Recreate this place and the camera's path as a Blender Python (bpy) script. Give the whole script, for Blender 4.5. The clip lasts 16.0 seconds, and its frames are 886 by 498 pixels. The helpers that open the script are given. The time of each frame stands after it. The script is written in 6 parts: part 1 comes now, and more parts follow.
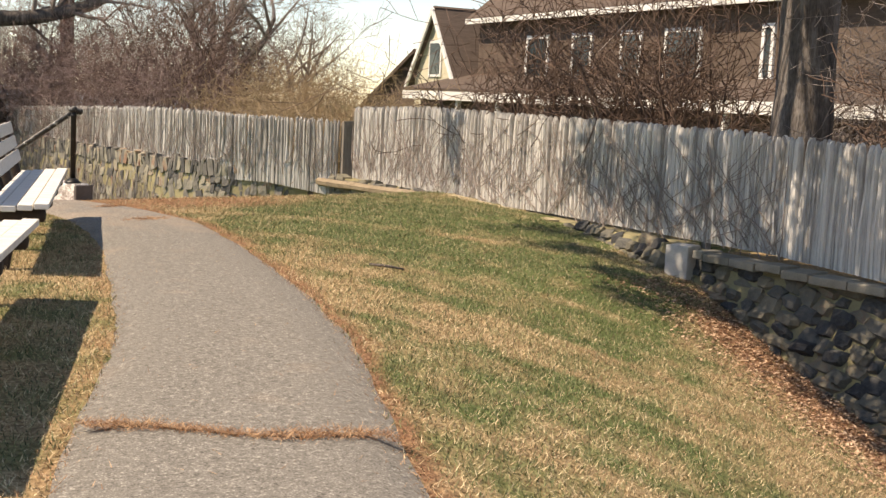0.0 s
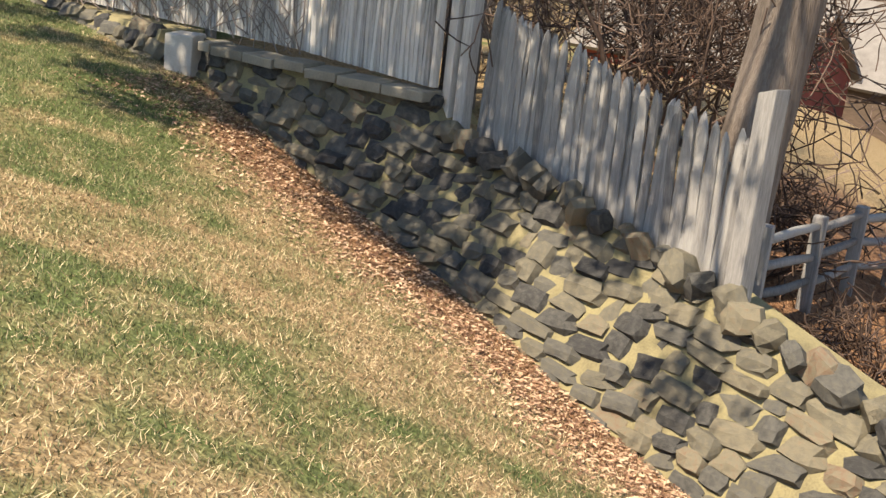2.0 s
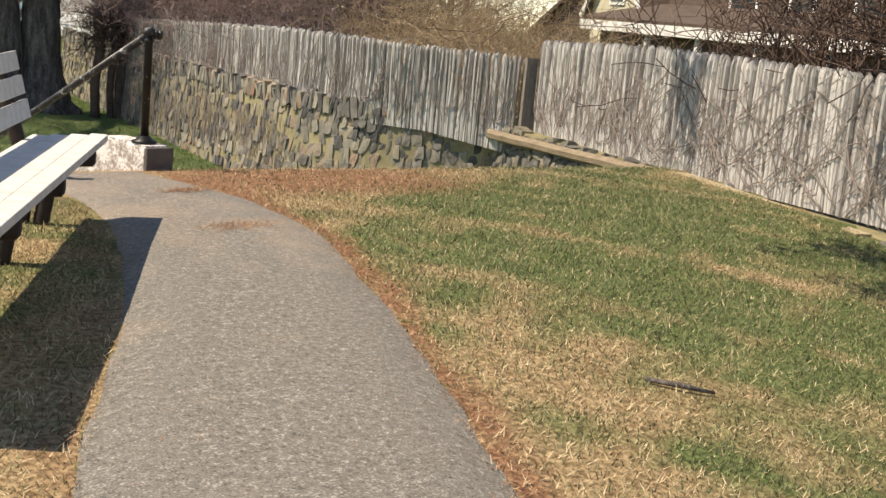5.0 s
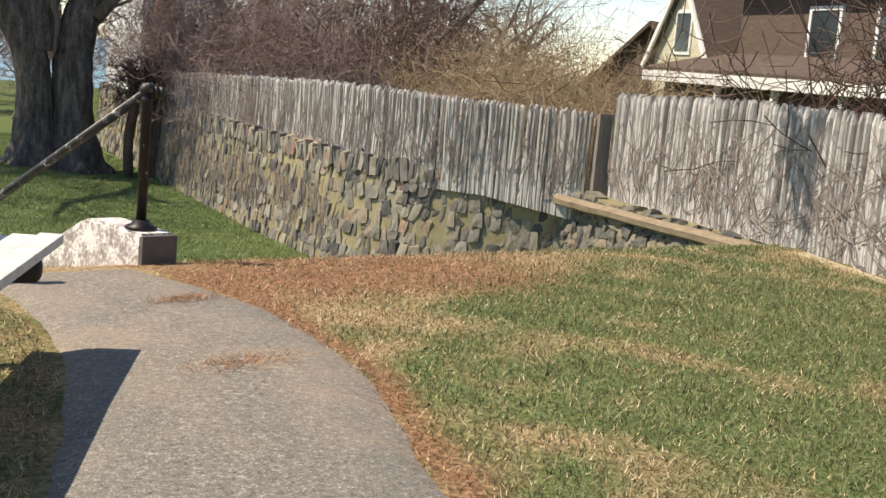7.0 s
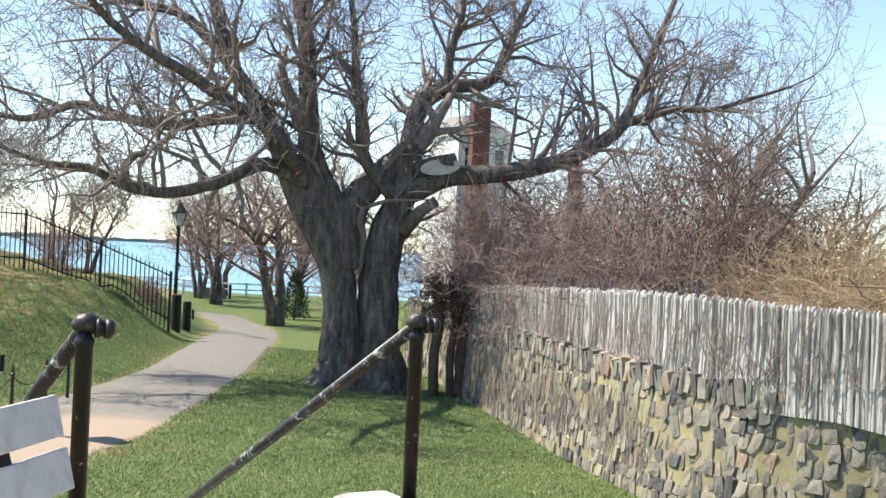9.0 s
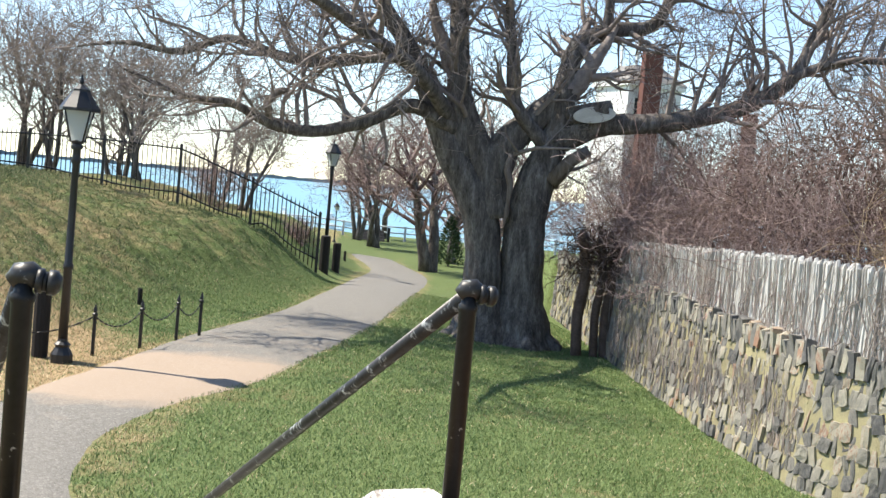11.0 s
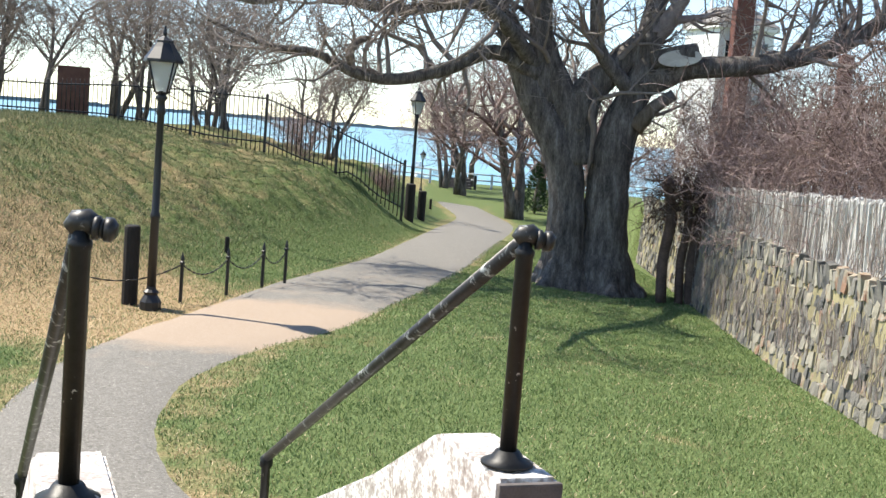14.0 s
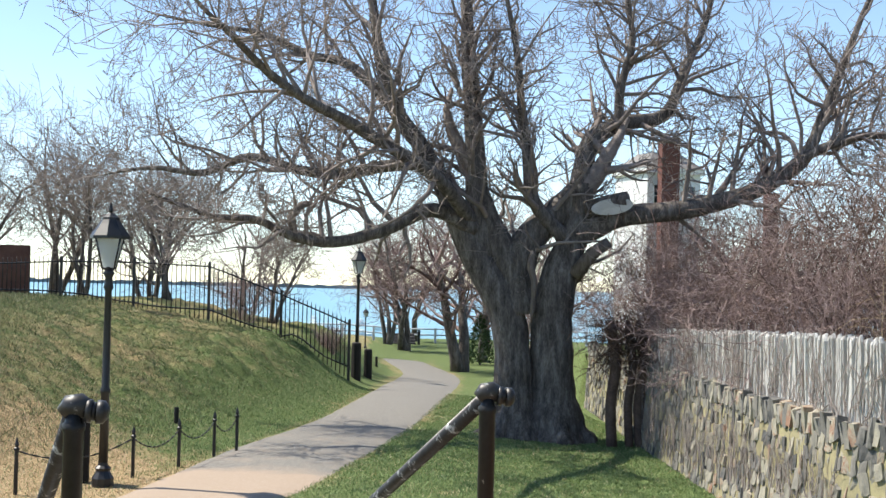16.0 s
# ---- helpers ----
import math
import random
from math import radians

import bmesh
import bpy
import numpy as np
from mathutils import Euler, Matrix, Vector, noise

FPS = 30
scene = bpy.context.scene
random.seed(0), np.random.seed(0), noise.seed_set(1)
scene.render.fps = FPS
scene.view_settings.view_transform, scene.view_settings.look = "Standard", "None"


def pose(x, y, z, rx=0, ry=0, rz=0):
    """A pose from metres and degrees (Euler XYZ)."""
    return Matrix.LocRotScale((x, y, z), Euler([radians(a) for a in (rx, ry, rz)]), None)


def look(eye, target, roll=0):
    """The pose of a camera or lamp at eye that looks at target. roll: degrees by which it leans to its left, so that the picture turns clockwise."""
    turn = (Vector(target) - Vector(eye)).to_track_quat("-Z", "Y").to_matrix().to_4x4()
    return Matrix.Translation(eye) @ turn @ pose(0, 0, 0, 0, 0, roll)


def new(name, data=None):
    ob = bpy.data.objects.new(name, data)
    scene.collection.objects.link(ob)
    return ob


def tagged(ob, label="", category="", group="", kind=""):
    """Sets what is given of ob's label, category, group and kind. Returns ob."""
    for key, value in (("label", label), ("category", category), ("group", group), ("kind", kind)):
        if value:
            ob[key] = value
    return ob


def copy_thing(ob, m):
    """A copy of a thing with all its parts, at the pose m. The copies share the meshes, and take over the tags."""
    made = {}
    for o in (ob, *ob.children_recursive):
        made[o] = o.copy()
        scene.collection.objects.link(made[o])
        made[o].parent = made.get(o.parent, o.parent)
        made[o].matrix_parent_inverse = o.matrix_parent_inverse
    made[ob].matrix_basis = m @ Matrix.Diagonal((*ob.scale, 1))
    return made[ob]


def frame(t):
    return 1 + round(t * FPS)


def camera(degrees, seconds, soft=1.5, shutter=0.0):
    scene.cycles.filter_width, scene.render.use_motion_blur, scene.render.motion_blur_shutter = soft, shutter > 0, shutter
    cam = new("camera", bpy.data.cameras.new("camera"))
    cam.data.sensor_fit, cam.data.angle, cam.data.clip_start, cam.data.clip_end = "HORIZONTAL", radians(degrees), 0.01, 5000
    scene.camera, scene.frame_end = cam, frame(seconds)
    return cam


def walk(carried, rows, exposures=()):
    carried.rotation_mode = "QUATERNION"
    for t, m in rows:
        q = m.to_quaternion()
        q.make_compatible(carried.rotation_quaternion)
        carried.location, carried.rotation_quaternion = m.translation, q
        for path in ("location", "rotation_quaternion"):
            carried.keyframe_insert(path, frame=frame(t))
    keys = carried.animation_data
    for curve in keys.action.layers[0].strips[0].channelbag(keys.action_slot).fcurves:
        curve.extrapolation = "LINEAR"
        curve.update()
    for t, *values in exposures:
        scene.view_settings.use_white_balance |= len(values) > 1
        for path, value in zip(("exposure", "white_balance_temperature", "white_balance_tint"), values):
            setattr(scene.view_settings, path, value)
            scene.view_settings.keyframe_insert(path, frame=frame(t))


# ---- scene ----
cam = camera(40, 16.0, soft=1.5)
PATH = [
    (0, (-6.13, -12.821, 1.494), (-4.861, -11.294, 1.255), 2.9),
    (0.5, (-5.685, -12.306, 1.538), (-4.192, -10.998, 1.29), 7.1),
    (1, (-5.104, -11.783, 1.53), (-3.423, -10.738, 1.245), 5.7),
    (1.5, (-4.71, -11.462, 1.578), (-2.972, -10.578, 1.131), 7.2),
    (2, (-4.524, -11.087, 1.557), (-2.778, -10.287, 0.999), 6.5),
    (2.5, (-4.462, -10.523, 1.534), (-2.794, -9.579, 0.963), 8.7),
    (3, (-4.387, -10.027, 1.49), (-2.986, -8.707, 0.947), 6.9),
    (3.5, (-4.179, -9.541, 1.542), (-2.972, -8.031, 1.028), 6.5),
    (4, (-3.871, -8.829, 1.521), (-2.743, -7.238, 1.079), 6.5),
    (4.5, (-3.589, -8.251, 1.488), (-2.466, -6.645, 1.086), 4.6),
    (5, (-3.26, -7.681, 1.519), (-2.179, -6.041, 1.146), 5.5),
    (7.5, (-1.882, -5.051, 1.49), (-0.913, -3.327, 1.195), 5.0),
    (8, (-1.626, -4.5, 1.507), (-0.789, -2.708, 1.208), 4.6),
    (8.5, (-1.457, -3.754, 1.544), (-0.839, -1.854, 1.452), 1.6),
    (9, (-1.241, -3.312, 1.523), (-0.699, -1.387, 1.524), 2.7),
    (9.5, (-1.003, -3.005, 1.535), (-0.581, -1.05, 1.491), 3.5),
    (10, (-0.786, -2.674, 1.56), (-0.426, -0.707, 1.505), 4.8),
    (12.5, (-0.367, -2.094, 1.561), (-0.169, -0.113, 1.375), 3.8),
    (13, (-0.383, -2.113, 1.566), (-0.192, -0.131, 1.376), 3.9),
    (13.5, (-0.38, -2.149, 1.575), (-0.194, -0.168, 1.374), 3.7),
    (14, (-0.365, -2.252, 1.561), (-0.224, -0.267, 1.362), 4.5),
    (14.5, (-0.425, -2.346, 1.561), (-0.218, -0.362, 1.409), 2.9),
    (15, (-0.557, -2.443, 1.575), (-0.284, -0.467, 1.424), -1.0),
    (15.5, (-0.501, -2.524, 1.606), (-0.23, -0.543, 1.567), 1.2),
    (16, (-0.483, -2.596, 1.615), (-0.259, -0.609, 1.673), 1.3),
]
EXPOSURES = [(0.0, 0.50, 8800, 16), (1.0, 0.84, 8500, 12), (2.0, 0.80, 8500, 12), (3.2, 0.34, 8500, 12), (5.5, 0.34, 8000, 12), (7.8, 0.44, 7500, 11), (9.0, 0.94, 7000, 9), (14.5, 0.93, 6850, 8), (16.0, 0.78, 6800, 8)]
walk(cam, [(t, look(eye, target, roll)) for t, eye, target, roll in PATH], EXPOSURES)

# ---- light ----
SUN_DIR = Vector((-0.66, 0.26, 1.0)).normalized()     # towards the sun
SUN_ELEV = math.asin(SUN_DIR.z)
SUN_AZ = math.atan2(SUN_DIR.x, SUN_DIR.y)
world = bpy.data.worlds.new("world")
scene.world = world
world.use_nodes = True
wn = world.node_tree
sky = wn.nodes.new("ShaderNodeTexSky")
sky.sky_type = "NISHITA"
sky.sun_disc = False
sky.sun_elevation = SUN_ELEV
sky.sun_rotation = SUN_AZ
sky.air_density, sky.dust_density, sky.ozone_density = 0.75, 0.05, 1.7
wn.links.new(sky.outputs[0], wn.nodes["Background"].inputs[0])
wn.nodes["Background"].inputs[1].default_value = 0.15
sun = new("sun", bpy.data.lights.new("sun", "SUN"))
sun.data.energy, sun.data.angle, sun.data.color = 4.9, radians(0.5), (1.0, 0.95, 0.88)
sun.matrix_world = look(SUN_DIR * 50, (0, 0, 0))

# ---- helpers of the scene ----
rng = np.random.default_rng(7)


def mat(name, rough=0.8, metal=0.0, spec=0.3):
    m = bpy.data.materials.new(name)
    m.use_nodes = True
    b = m.node_tree.nodes["Principled BSDF"]
    b.inputs["Roughness"].default_value = rough
    b.inputs["Metallic"].default_value = metal
    b.inputs["Specular IOR Level"].default_value = spec
    return m, m.node_tree, b


def surface(name, stops, scale=3.0, rough=0.85, metal=0.0, bump=0.3, fine=40.0, per_object=0.0, per_island=0.0,
            stretch=(1, 1, 1), spec=0.3, bump_size=0.02, coords="Object", grain=0.35):
    """A material of two noises: patches at one size and grain at another, with relief."""
    m, nt, b = mat(name, rough, metal, spec)
    n, l = nt.nodes, nt.links
    tc = n.new("ShaderNodeTexCoord")
    mp = n.new("ShaderNodeMapping")
    mp.inputs["Scale"].default_value = stretch
    l.new(tc.outputs[coords], mp.inputs[0])
    a = n.new("ShaderNodeTexNoise")
    a.inputs["Scale"].default_value, a.inputs["Detail"].default_value, a.inputs["Roughness"].default_value = scale, 6, 0.6
    c = n.new("ShaderNodeTexNoise")
    c.inputs["Scale"].default_value, c.inputs["Detail"].default_value = fine, 5
    for t in (a, c):
        l.new(mp.outputs[0], t.inputs["Vector"])
    mix = n.new("ShaderNodeMix")
    mix.inputs[0].default_value = grain
    l.new(a.outputs[0], mix.inputs[2])
    l.new(c.outputs[0], mix.inputs[3])
    fac = mix.outputs[0]
    if per_object or per_island:
        src = n.new("ShaderNodeObjectInfo").outputs["Random"] if per_object else n.new("ShaderNodeNewGeometry").outputs["Random Per Island"]
        ma = n.new("ShaderNodeMath")
        ma.operation = "MULTIPLY_ADD"
        ma.inputs[1].default_value = per_object or per_island
        l.new(src, ma.inputs[0])
        sb = n.new("ShaderNodeMath")
        sb.operation = "SUBTRACT"
        sb.inputs[1].default_value = (per_object or per_island) / 2
        l.new(fac, sb.inputs[0])
        l.new(sb.outputs[0], ma.inputs[2])
        fac = ma.outputs[0]
    r = n.new("ShaderNodeValToRGB")
    while len(r.color_ramp.elements) < len(stops):
        r.color_ramp.elements.new(0.5)
    for e, (p, col) in zip(r.color_ramp.elements, stops):
        e.position, e.color = p, (*col, 1)
    l.new(fac, r.inputs[0])
    l.new(r.outputs[0], b.inputs["Base Color"])
    if bump:
        bp = n.new("ShaderNodeBump")
        bp.inputs["Strength"].default_value, bp.inputs["Distance"].default_value = bump, bump_size
        l.new(mix.outputs[0], bp.inputs["Height"])
        l.new(bp.outputs[0], b.inputs["Normal"])
    return m


def mesh_object(name, verts, faces, material, parent=None, label="", smooth=False):
    me = bpy.data.meshes.new(name)
    me.from_pydata([tuple(v) for v in verts], [], [tuple(f) for f in faces])
    me.materials.append(material)
    if smooth:
        me.polygons.foreach_set("use_smooth", [True] * len(me.polygons))
    ob = new(name, me)
    if parent is not None:
        ob.parent = parent
    if label:
        ob["label"] = label
    return ob


def part(name, bm, material, parent=None, label="", smooth=False):
    """Links a bmesh as one mesh object under a thing or a part."""
    me = bpy.data.meshes.new(name)
    bm.normal_update()
    bm.to_mesh(me)
    bm.free()
    me.materials.append(material)
    if smooth:
        me.polygons.foreach_set("use_smooth", [True] * len(me.polygons))
    ob = new(name, me)
    if parent is not None:
        ob.parent = parent
    if label:
        ob["label"] = label
    return ob


def empty(name, x, y, z, rz=0.0):
    ob = new(name)
    ob.matrix_world = pose(x, y, z, 0, 0, rz)
    return ob


def add_box(bm, x0, x1, y0, y1, z0, z1, bevel=0.0):
    r = bmesh.ops.create_cube(bm, size=1.0)
    vs = r["verts"]
    for v in vs:
        v.co = Vector((x0 + (v.co.x + 0.5) * (x1 - x0), y0 + (v.co.y + 0.5) * (y1 - y0), z0 + (v.co.z + 0.5) * (z1 - z0)))
    if bevel:
        es = list({e for v in vs for e in v.link_edges})
        bmesh.ops.bevel(bm, geom=es, offset=bevel, segments=2, profile=0.6, affect="EDGES")
    return vs


def box(x0, x1, y0, y1, z0, z1, bevel=0.0):
    bm = bmesh.new()
    add_box(bm, x0, x1, y0, y1, z0, z1, bevel)
    return bm


def lathe(profile, sides=16):
    """A turned body from (radius, height) rings."""
    bm = bmesh.new()
    rings = []
    for r, z in profile:
        rings.append([bm.verts.new((r * math.cos(2 * math.pi * k / sides), r * math.sin(2 * math.pi * k / sides), z)) for k in range(sides)])
    for a, b in zip(rings, rings[1:]):
        for k in range(sides):
            bm.faces.new((a[k], a[(k + 1) % sides], b[(k + 1) % sides], b[k]))
    bm.faces.new(rings[0][::-1])
    bm.faces.new(rings[-1])
    return bm


class Tubes:
    """Collects tapered tubes along polylines into one mesh."""

    def __init__(self):
        self.v, self.f = [], []

    def add(self, pts, radii, sides=6, cap=True):
        pts = [Vector(p) for p in pts]
        base = len(self.v)
        up = Vector((0.3, 0.5, 0.8))
        for i, p in enumerate(pts):
            d = (pts[min(i + 1, len(pts) - 1)] - pts[max(i - 1, 0)])
            d = d.normalized() if d.length > 1e-9 else Vector((0, 0, 1))
            a = d.cross(up)
            if a.length < 0.05:
                a = d.cross(Vector((1, 0, 0)))
            a.normalize()
            up = a.cross(d).normalized()
            r = radii[i]
            for k in range(sides):
                w = 2 * math.pi * k / sides
                q = p + a * (r * math.cos(w)) + up * (r * math.sin(w))
                self.v.append((q.x, q.y, q.z))
        for i in range(len(pts) - 1):
            o = base + i * sides
            for k in range(sides):
                self.f.append((o + k, o + (k + 1) % sides, o + sides + (k + 1) % sides, o + sides + k))
        if cap:
            self.f.append(tuple(base + k for k in range(sides))[::-1])
            self.f.append(tuple(base + (len(pts) - 1) * sides + k for k in range(sides)))

    def object(self, name, material, parent=None, label="", smooth=True):
        return mesh_object(name, self.v, self.f, material, parent, label, smooth)


def smooth_line(pts, n=6):
    """A Catmull-Rom line through the points."""
    pts = [Vector(p) for p in pts]
    out = []
    for i in range(len(pts) - 1):
        a, b, c, d = pts[max(i - 1, 0)], pts[i], pts[i + 1], pts[min(i + 2, len(pts) - 1)]
        for k in range(n):
            t = k / n
            out.append(0.5 * (2 * b + (c - a) * t + (2 * a - 5 * b + 4 * c - d) * t * t + (3 * b - a - 3 * c + d) * t ** 3))
    out.append(pts[-1])
    return out


def interp(x, xs, ys):
    return float(np.interp(x, xs, ys))


def sstep(a, b, x):
    t = np.clip((x - a) / (b - a), 0, 1)
    return t * t * (3 - 2 * t)

# ---- the lie of the land ----
# right edge and centre line of the upper path, the line of the lower path, the wall and the fence
UPPER_PATH = [(-9.0, -18.0), (-5.6, -12.2), (-3.72, -8.75), (-2.36, -6.3), (-1.55, -4.4), (-0.72, -2.2), (-0.2, -0.4), (-0.12, 0.9), (-0.34, 1.9)]
UPPER_HALF = [0.72, 0.72, 0.72, 0.72, 0.72, 0.66, 0.68, 0.64, 0.55]
WALL_TOP = [(1.9, -12.9), (3.2, -10.8), (3.95, -9.25), (4.6, -8.0), (5.25, -6.5), (5.4, -4.7), (5.65, -3.0)]
WALL_FOOT = [(0.9, -12.3), (2.6, -10.2), (3.25, -9.0), (3.85, -7.8), (4.6, -6.2), (5.1, -4.6), (5.5, -3.0)]
FENCE_A = [(3.9, -9.75), (5.55, -6.55)]
FENCE_B = [(5.55, -6.4), (5.75, -4.7), (6.75, 0.0), (8.9, 8.5)]
WALL_LOW = [(8.75, 9.0), (7.75, 10.1), (7.05, 11.0), (6.5, 12.6), (6.55, 16.0), (6.85, 20.0), (7.2, 25.0), (7.9, 33.0)]
LOWER_PATH = [(-1.5, 6.3), (-2.5, 8.0), (-3.1, 10.2), (-3.1, 12.6), (-2.55, 15.0), (-1.7, 17.2), (-0.55, 21.3), (1.15, 27.0), (3.2, 37.0), (4.6, 46.0), (4.3, 56.0)]
LOWER_HALF = [0.75, 0.75, 0.8, 0.85, 1.0, 1.25, 1.35, 1.2, 1.15, 1.1, 1.0]
FOOT = [(-30.0, 5.0), (-9.0, 12.0), (-5.2, 16.2), (-3.0, 20.0), (-1.3, 26.0), (0.9, 36.0), (2.2, 45.0), (3.0, 60.0)]
EDGE_Y = lambda x: 2.45 + 0.16 * x      # crest of the bank


def wav(x, y, s, k):
    return (np.sin(x * s * 1.0 + 1.3 * k + 1.7 * np.sin(y * s * 0.8 + k)) + np.sin(y * s * 1.13 + 2.1 * k + 1.5 * np.sin(x * s * 0.7 + 2 * k)) + np.sin((x + y) * s * 0.6 + k * 0.7)) / 3


def on_polyline(x, y, pts):
    """Signed side distance (positive to the right of the line's run) for arrays."""
    best = np.full(np.shape(x), 1e9)
    sign = np.zeros(np.shape(x))
    for (ax, ay), (bx, by) in zip(pts, pts[1:]):
        dx, dy = bx - ax, by - ay
        t = np.clip(((x - ax) * dx + (y - ay) * dy) / (dx * dx + dy * dy), 0, 1)
        d = np.hypot(x - ax - t * dx, y - ay - t * dy)
        s = np.where((x - ax) * dy - (y - ay) * dx > 0, 1.0, -1.0)
        sign = np.where(d < best, s, sign)
        best = np.minimum(best, d)
    return best * sign


def height(x, y):
    """The ground's height, for numbers or arrays."""
    x, y = np.asarray(x, float), np.asarray(y, float)
    # upper terrace, falling towards the retaining wall
    d = np.maximum(on_polyline(x, y, UPPER_PATH) - 0.6, 0)
    deep = np.interp(y, [-40, -20, -12, -9, -7.7, -5.6, -3.6, 0, 3], [3.4, 3.4, 2.7, 2.15, 1.75, 1.2, 0.5, 0.10, 0.05])
    upper = -deep * np.clip(d / 6.0, 0, 1.15) ** 1.15
    left = np.maximum(-on_polyline(x, y, UPPER_PATH) - 0.7, 0)
    upper = upper + 0.02 * np.minimum(left, 6)
    # behind the front wall and fence
    wf = on_polyline(x, y, WALL_TOP + [(6.55, 0.2), (8.7, 8.5)])
    behind = np.interp(y, [-40, -14, -10, -8.5, -6.5, -5, 0, 8], [-6.0, -3.2, -1.65, -1.15, -0.4, -0.3, -0.25, -0.35])
    behind = behind - 0.10 * np.maximum(wf - 3, 0)
    upper = np.where(wf > 0.12, behind, upper)
    # lower lawn
    lower = -1.72 - 0.22 * sstep(2, 6, x) + 0.0 * y
    lower = lower - 0.25 * sstep(30, 55, y) - 4.5 * sstep(80, 130, y) - 8 * sstep(110, 240, y)
    s = y - np.clip(EDGE_Y(x), 1.0, 3.6)
    bank = sstep(-0.35, 4.2, s)
    # along the steps and to their left the bank is longer
    z = upper + (lower - upper) * bank
    # mound
    m = -on_polyline(x, y, FOOT)
    far_end = sstep(24, 33, y)
    shape = (1 - far_end) * sstep(-0.6, 8.0, m) + far_end * (0.6 * sstep(-0.9, 2.4, m) + 0.4 * sstep(1.2, 9.5, m))
    mound = 2.75 * shape * sstep(60, 46, y) * sstep(9, 20, y + 0.25 * x + 3)
    sod = 0.11 * wav(x, y, 5.0, 3) + 0.09 * wav(x, y, 9.0, 6) + 0.07 * wav(x, y, 2.1, 7)
    z = z + (mound + sod * sstep(0.4, 1.2, mound) * sstep(-8, -5, x)) * bank
    wl = on_polyline(x, y, WALL_LOW[::-1])
    zone = (y > 8.4) & (y < 36)
    over = np.where(zone & (wl < -0.5), -0.4, z)
    z = np.where(zone, over, z)
    # neighbours' ground falls away to the right and behind
    far = np.hypot(x - 2, y + 2)
    away = sstep(14, 120, np.maximum(x, 0)) * 9 + sstep(20, 120, -y) * 7
    z = z - away
    z = np.where(far > 260, np.minimum(z, -16.0), z)
    return z


def H(x, y):
    return float(height(x, y))

# ---- ground, paths, water ----
M_ground = surface("ground_turf", [(0.25, (0.10, 0.085, 0.03)), (0.5, (0.075, 0.10, 0.025)), (0.7, (0.20, 0.155, 0.06))], scale=0.8, fine=60, rough=0.95, bump=0.6, coords="Object")
M_asphalt = surface("asphalt", [(0.36, (0.065, 0.06, 0.052)), (0.45, (0.155, 0.145, 0.128)), (0.55, (0.205, 0.192, 0.17)), (0.64, (0.42, 0.40, 0.36))], scale=30, fine=110, rough=0.92, bump=0.3, bump_size=0.004, grain=0.6)
M_water = surface("sea_water", [(0.3, (0.09, 0.23, 0.31)), (0.7, (0.17, 0.35, 0.43))], scale=0.05, fine=0.6, rough=0.3, bump=0.4, bump_size=0.4)


def spread(a, b, step, far, n):
    core = np.arange(a, b + step / 2, step)
    out = np.geomspace(1, far, n)
    return np.concatenate([(a - out)[::-1], core, b + out])


gx, gy = spread(-11, 11, 0.2, 3200, 26), spread(-17, 48, 0.2, 3200, 26)
GX, GY = np.meshgrid(gx, gy)
GZ = height(GX, GY)
gv = np.stack([GX.ravel(), GY.ravel(), GZ.ravel()], 1)
nx, ny = len(gx), len(gy)
ii = (np.arange(ny - 1)[:, None] * nx + np.arange(nx - 1)[None]).ravel()
gf = np.stack([ii, ii + 1, ii + nx + 1, ii + nx], 1)
ground = tagged(mesh_object("ground", gv.tolist(), gf.tolist(), M_ground, smooth=True), "patchy spring turf, green mixed with straw and bare earth", "ground", kind="structure")
water = tagged(mesh_object("water", [(-3000, 180, -12.5), (250, 180, -12.5), (1500, 4000, -12.5), (-3000, 4000, -12.5)], [(0, 1, 2, 3)], M_water), "blue choppy sea under a clear sky", "sea", kind="structure")


def ribbon(name, line, halves, lift, material, label, thick=0.0, wobble=0.04, n=14, cross=9):
    pts = smooth_line([(x, y, 0) for x, y in line], n)
    hs = np.interp(np.linspace(0, len(line) - 1, len(pts)), range(len(line)), halves)
    v, f = [], []
    for i, p in enumerate(pts):
        d = (pts[min(i + 1, len(pts) - 1)] - pts[max(i - 1, 0)]).normalized()
        s = Vector((d.y, -d.x, 0))
        for k in range(cross):
            u = -1 + 2 * k / (cross - 1)
            h = hs[i] + (wobble * (noise.noise(Vector((p.x * 1.7, p.y * 1.7, u * 9))) + 0.5 * noise.noise(Vector((p.x * 7, p.y * 7, u * 9)))) if abs(u) == 1 else 0)
            q = p + s * (u * h)
            edge = 0.0 if abs(u) < 1 else -0.03
            v.append((q.x, q.y, H(q.x, q.y) + lift + edge + 0.012 * (1 - u * u)))
    for i in range(len(pts) - 1):
        for k in range(cross - 1):
            o = i * cross + k
            f.append((o, o + 1, o + cross + 1, o + cross))
    return tagged(mesh_object(name, v, f, material, smooth=True), label, "path", kind="structure")


def soiled(path, fn):
    """Earth trodden over a path: an amount at each point, blended by the path's material."""
    co = np.empty(len(path.data.vertices) * 3)
    path.data.vertices.foreach_get("co", co)
    co = co.reshape(-1, 3)
    at = path.data.attributes.new("soil", "FLOAT", "POINT")
    at.data.foreach_set("value", fn(co[:, 0], co[:, 1]).astype(np.float32))


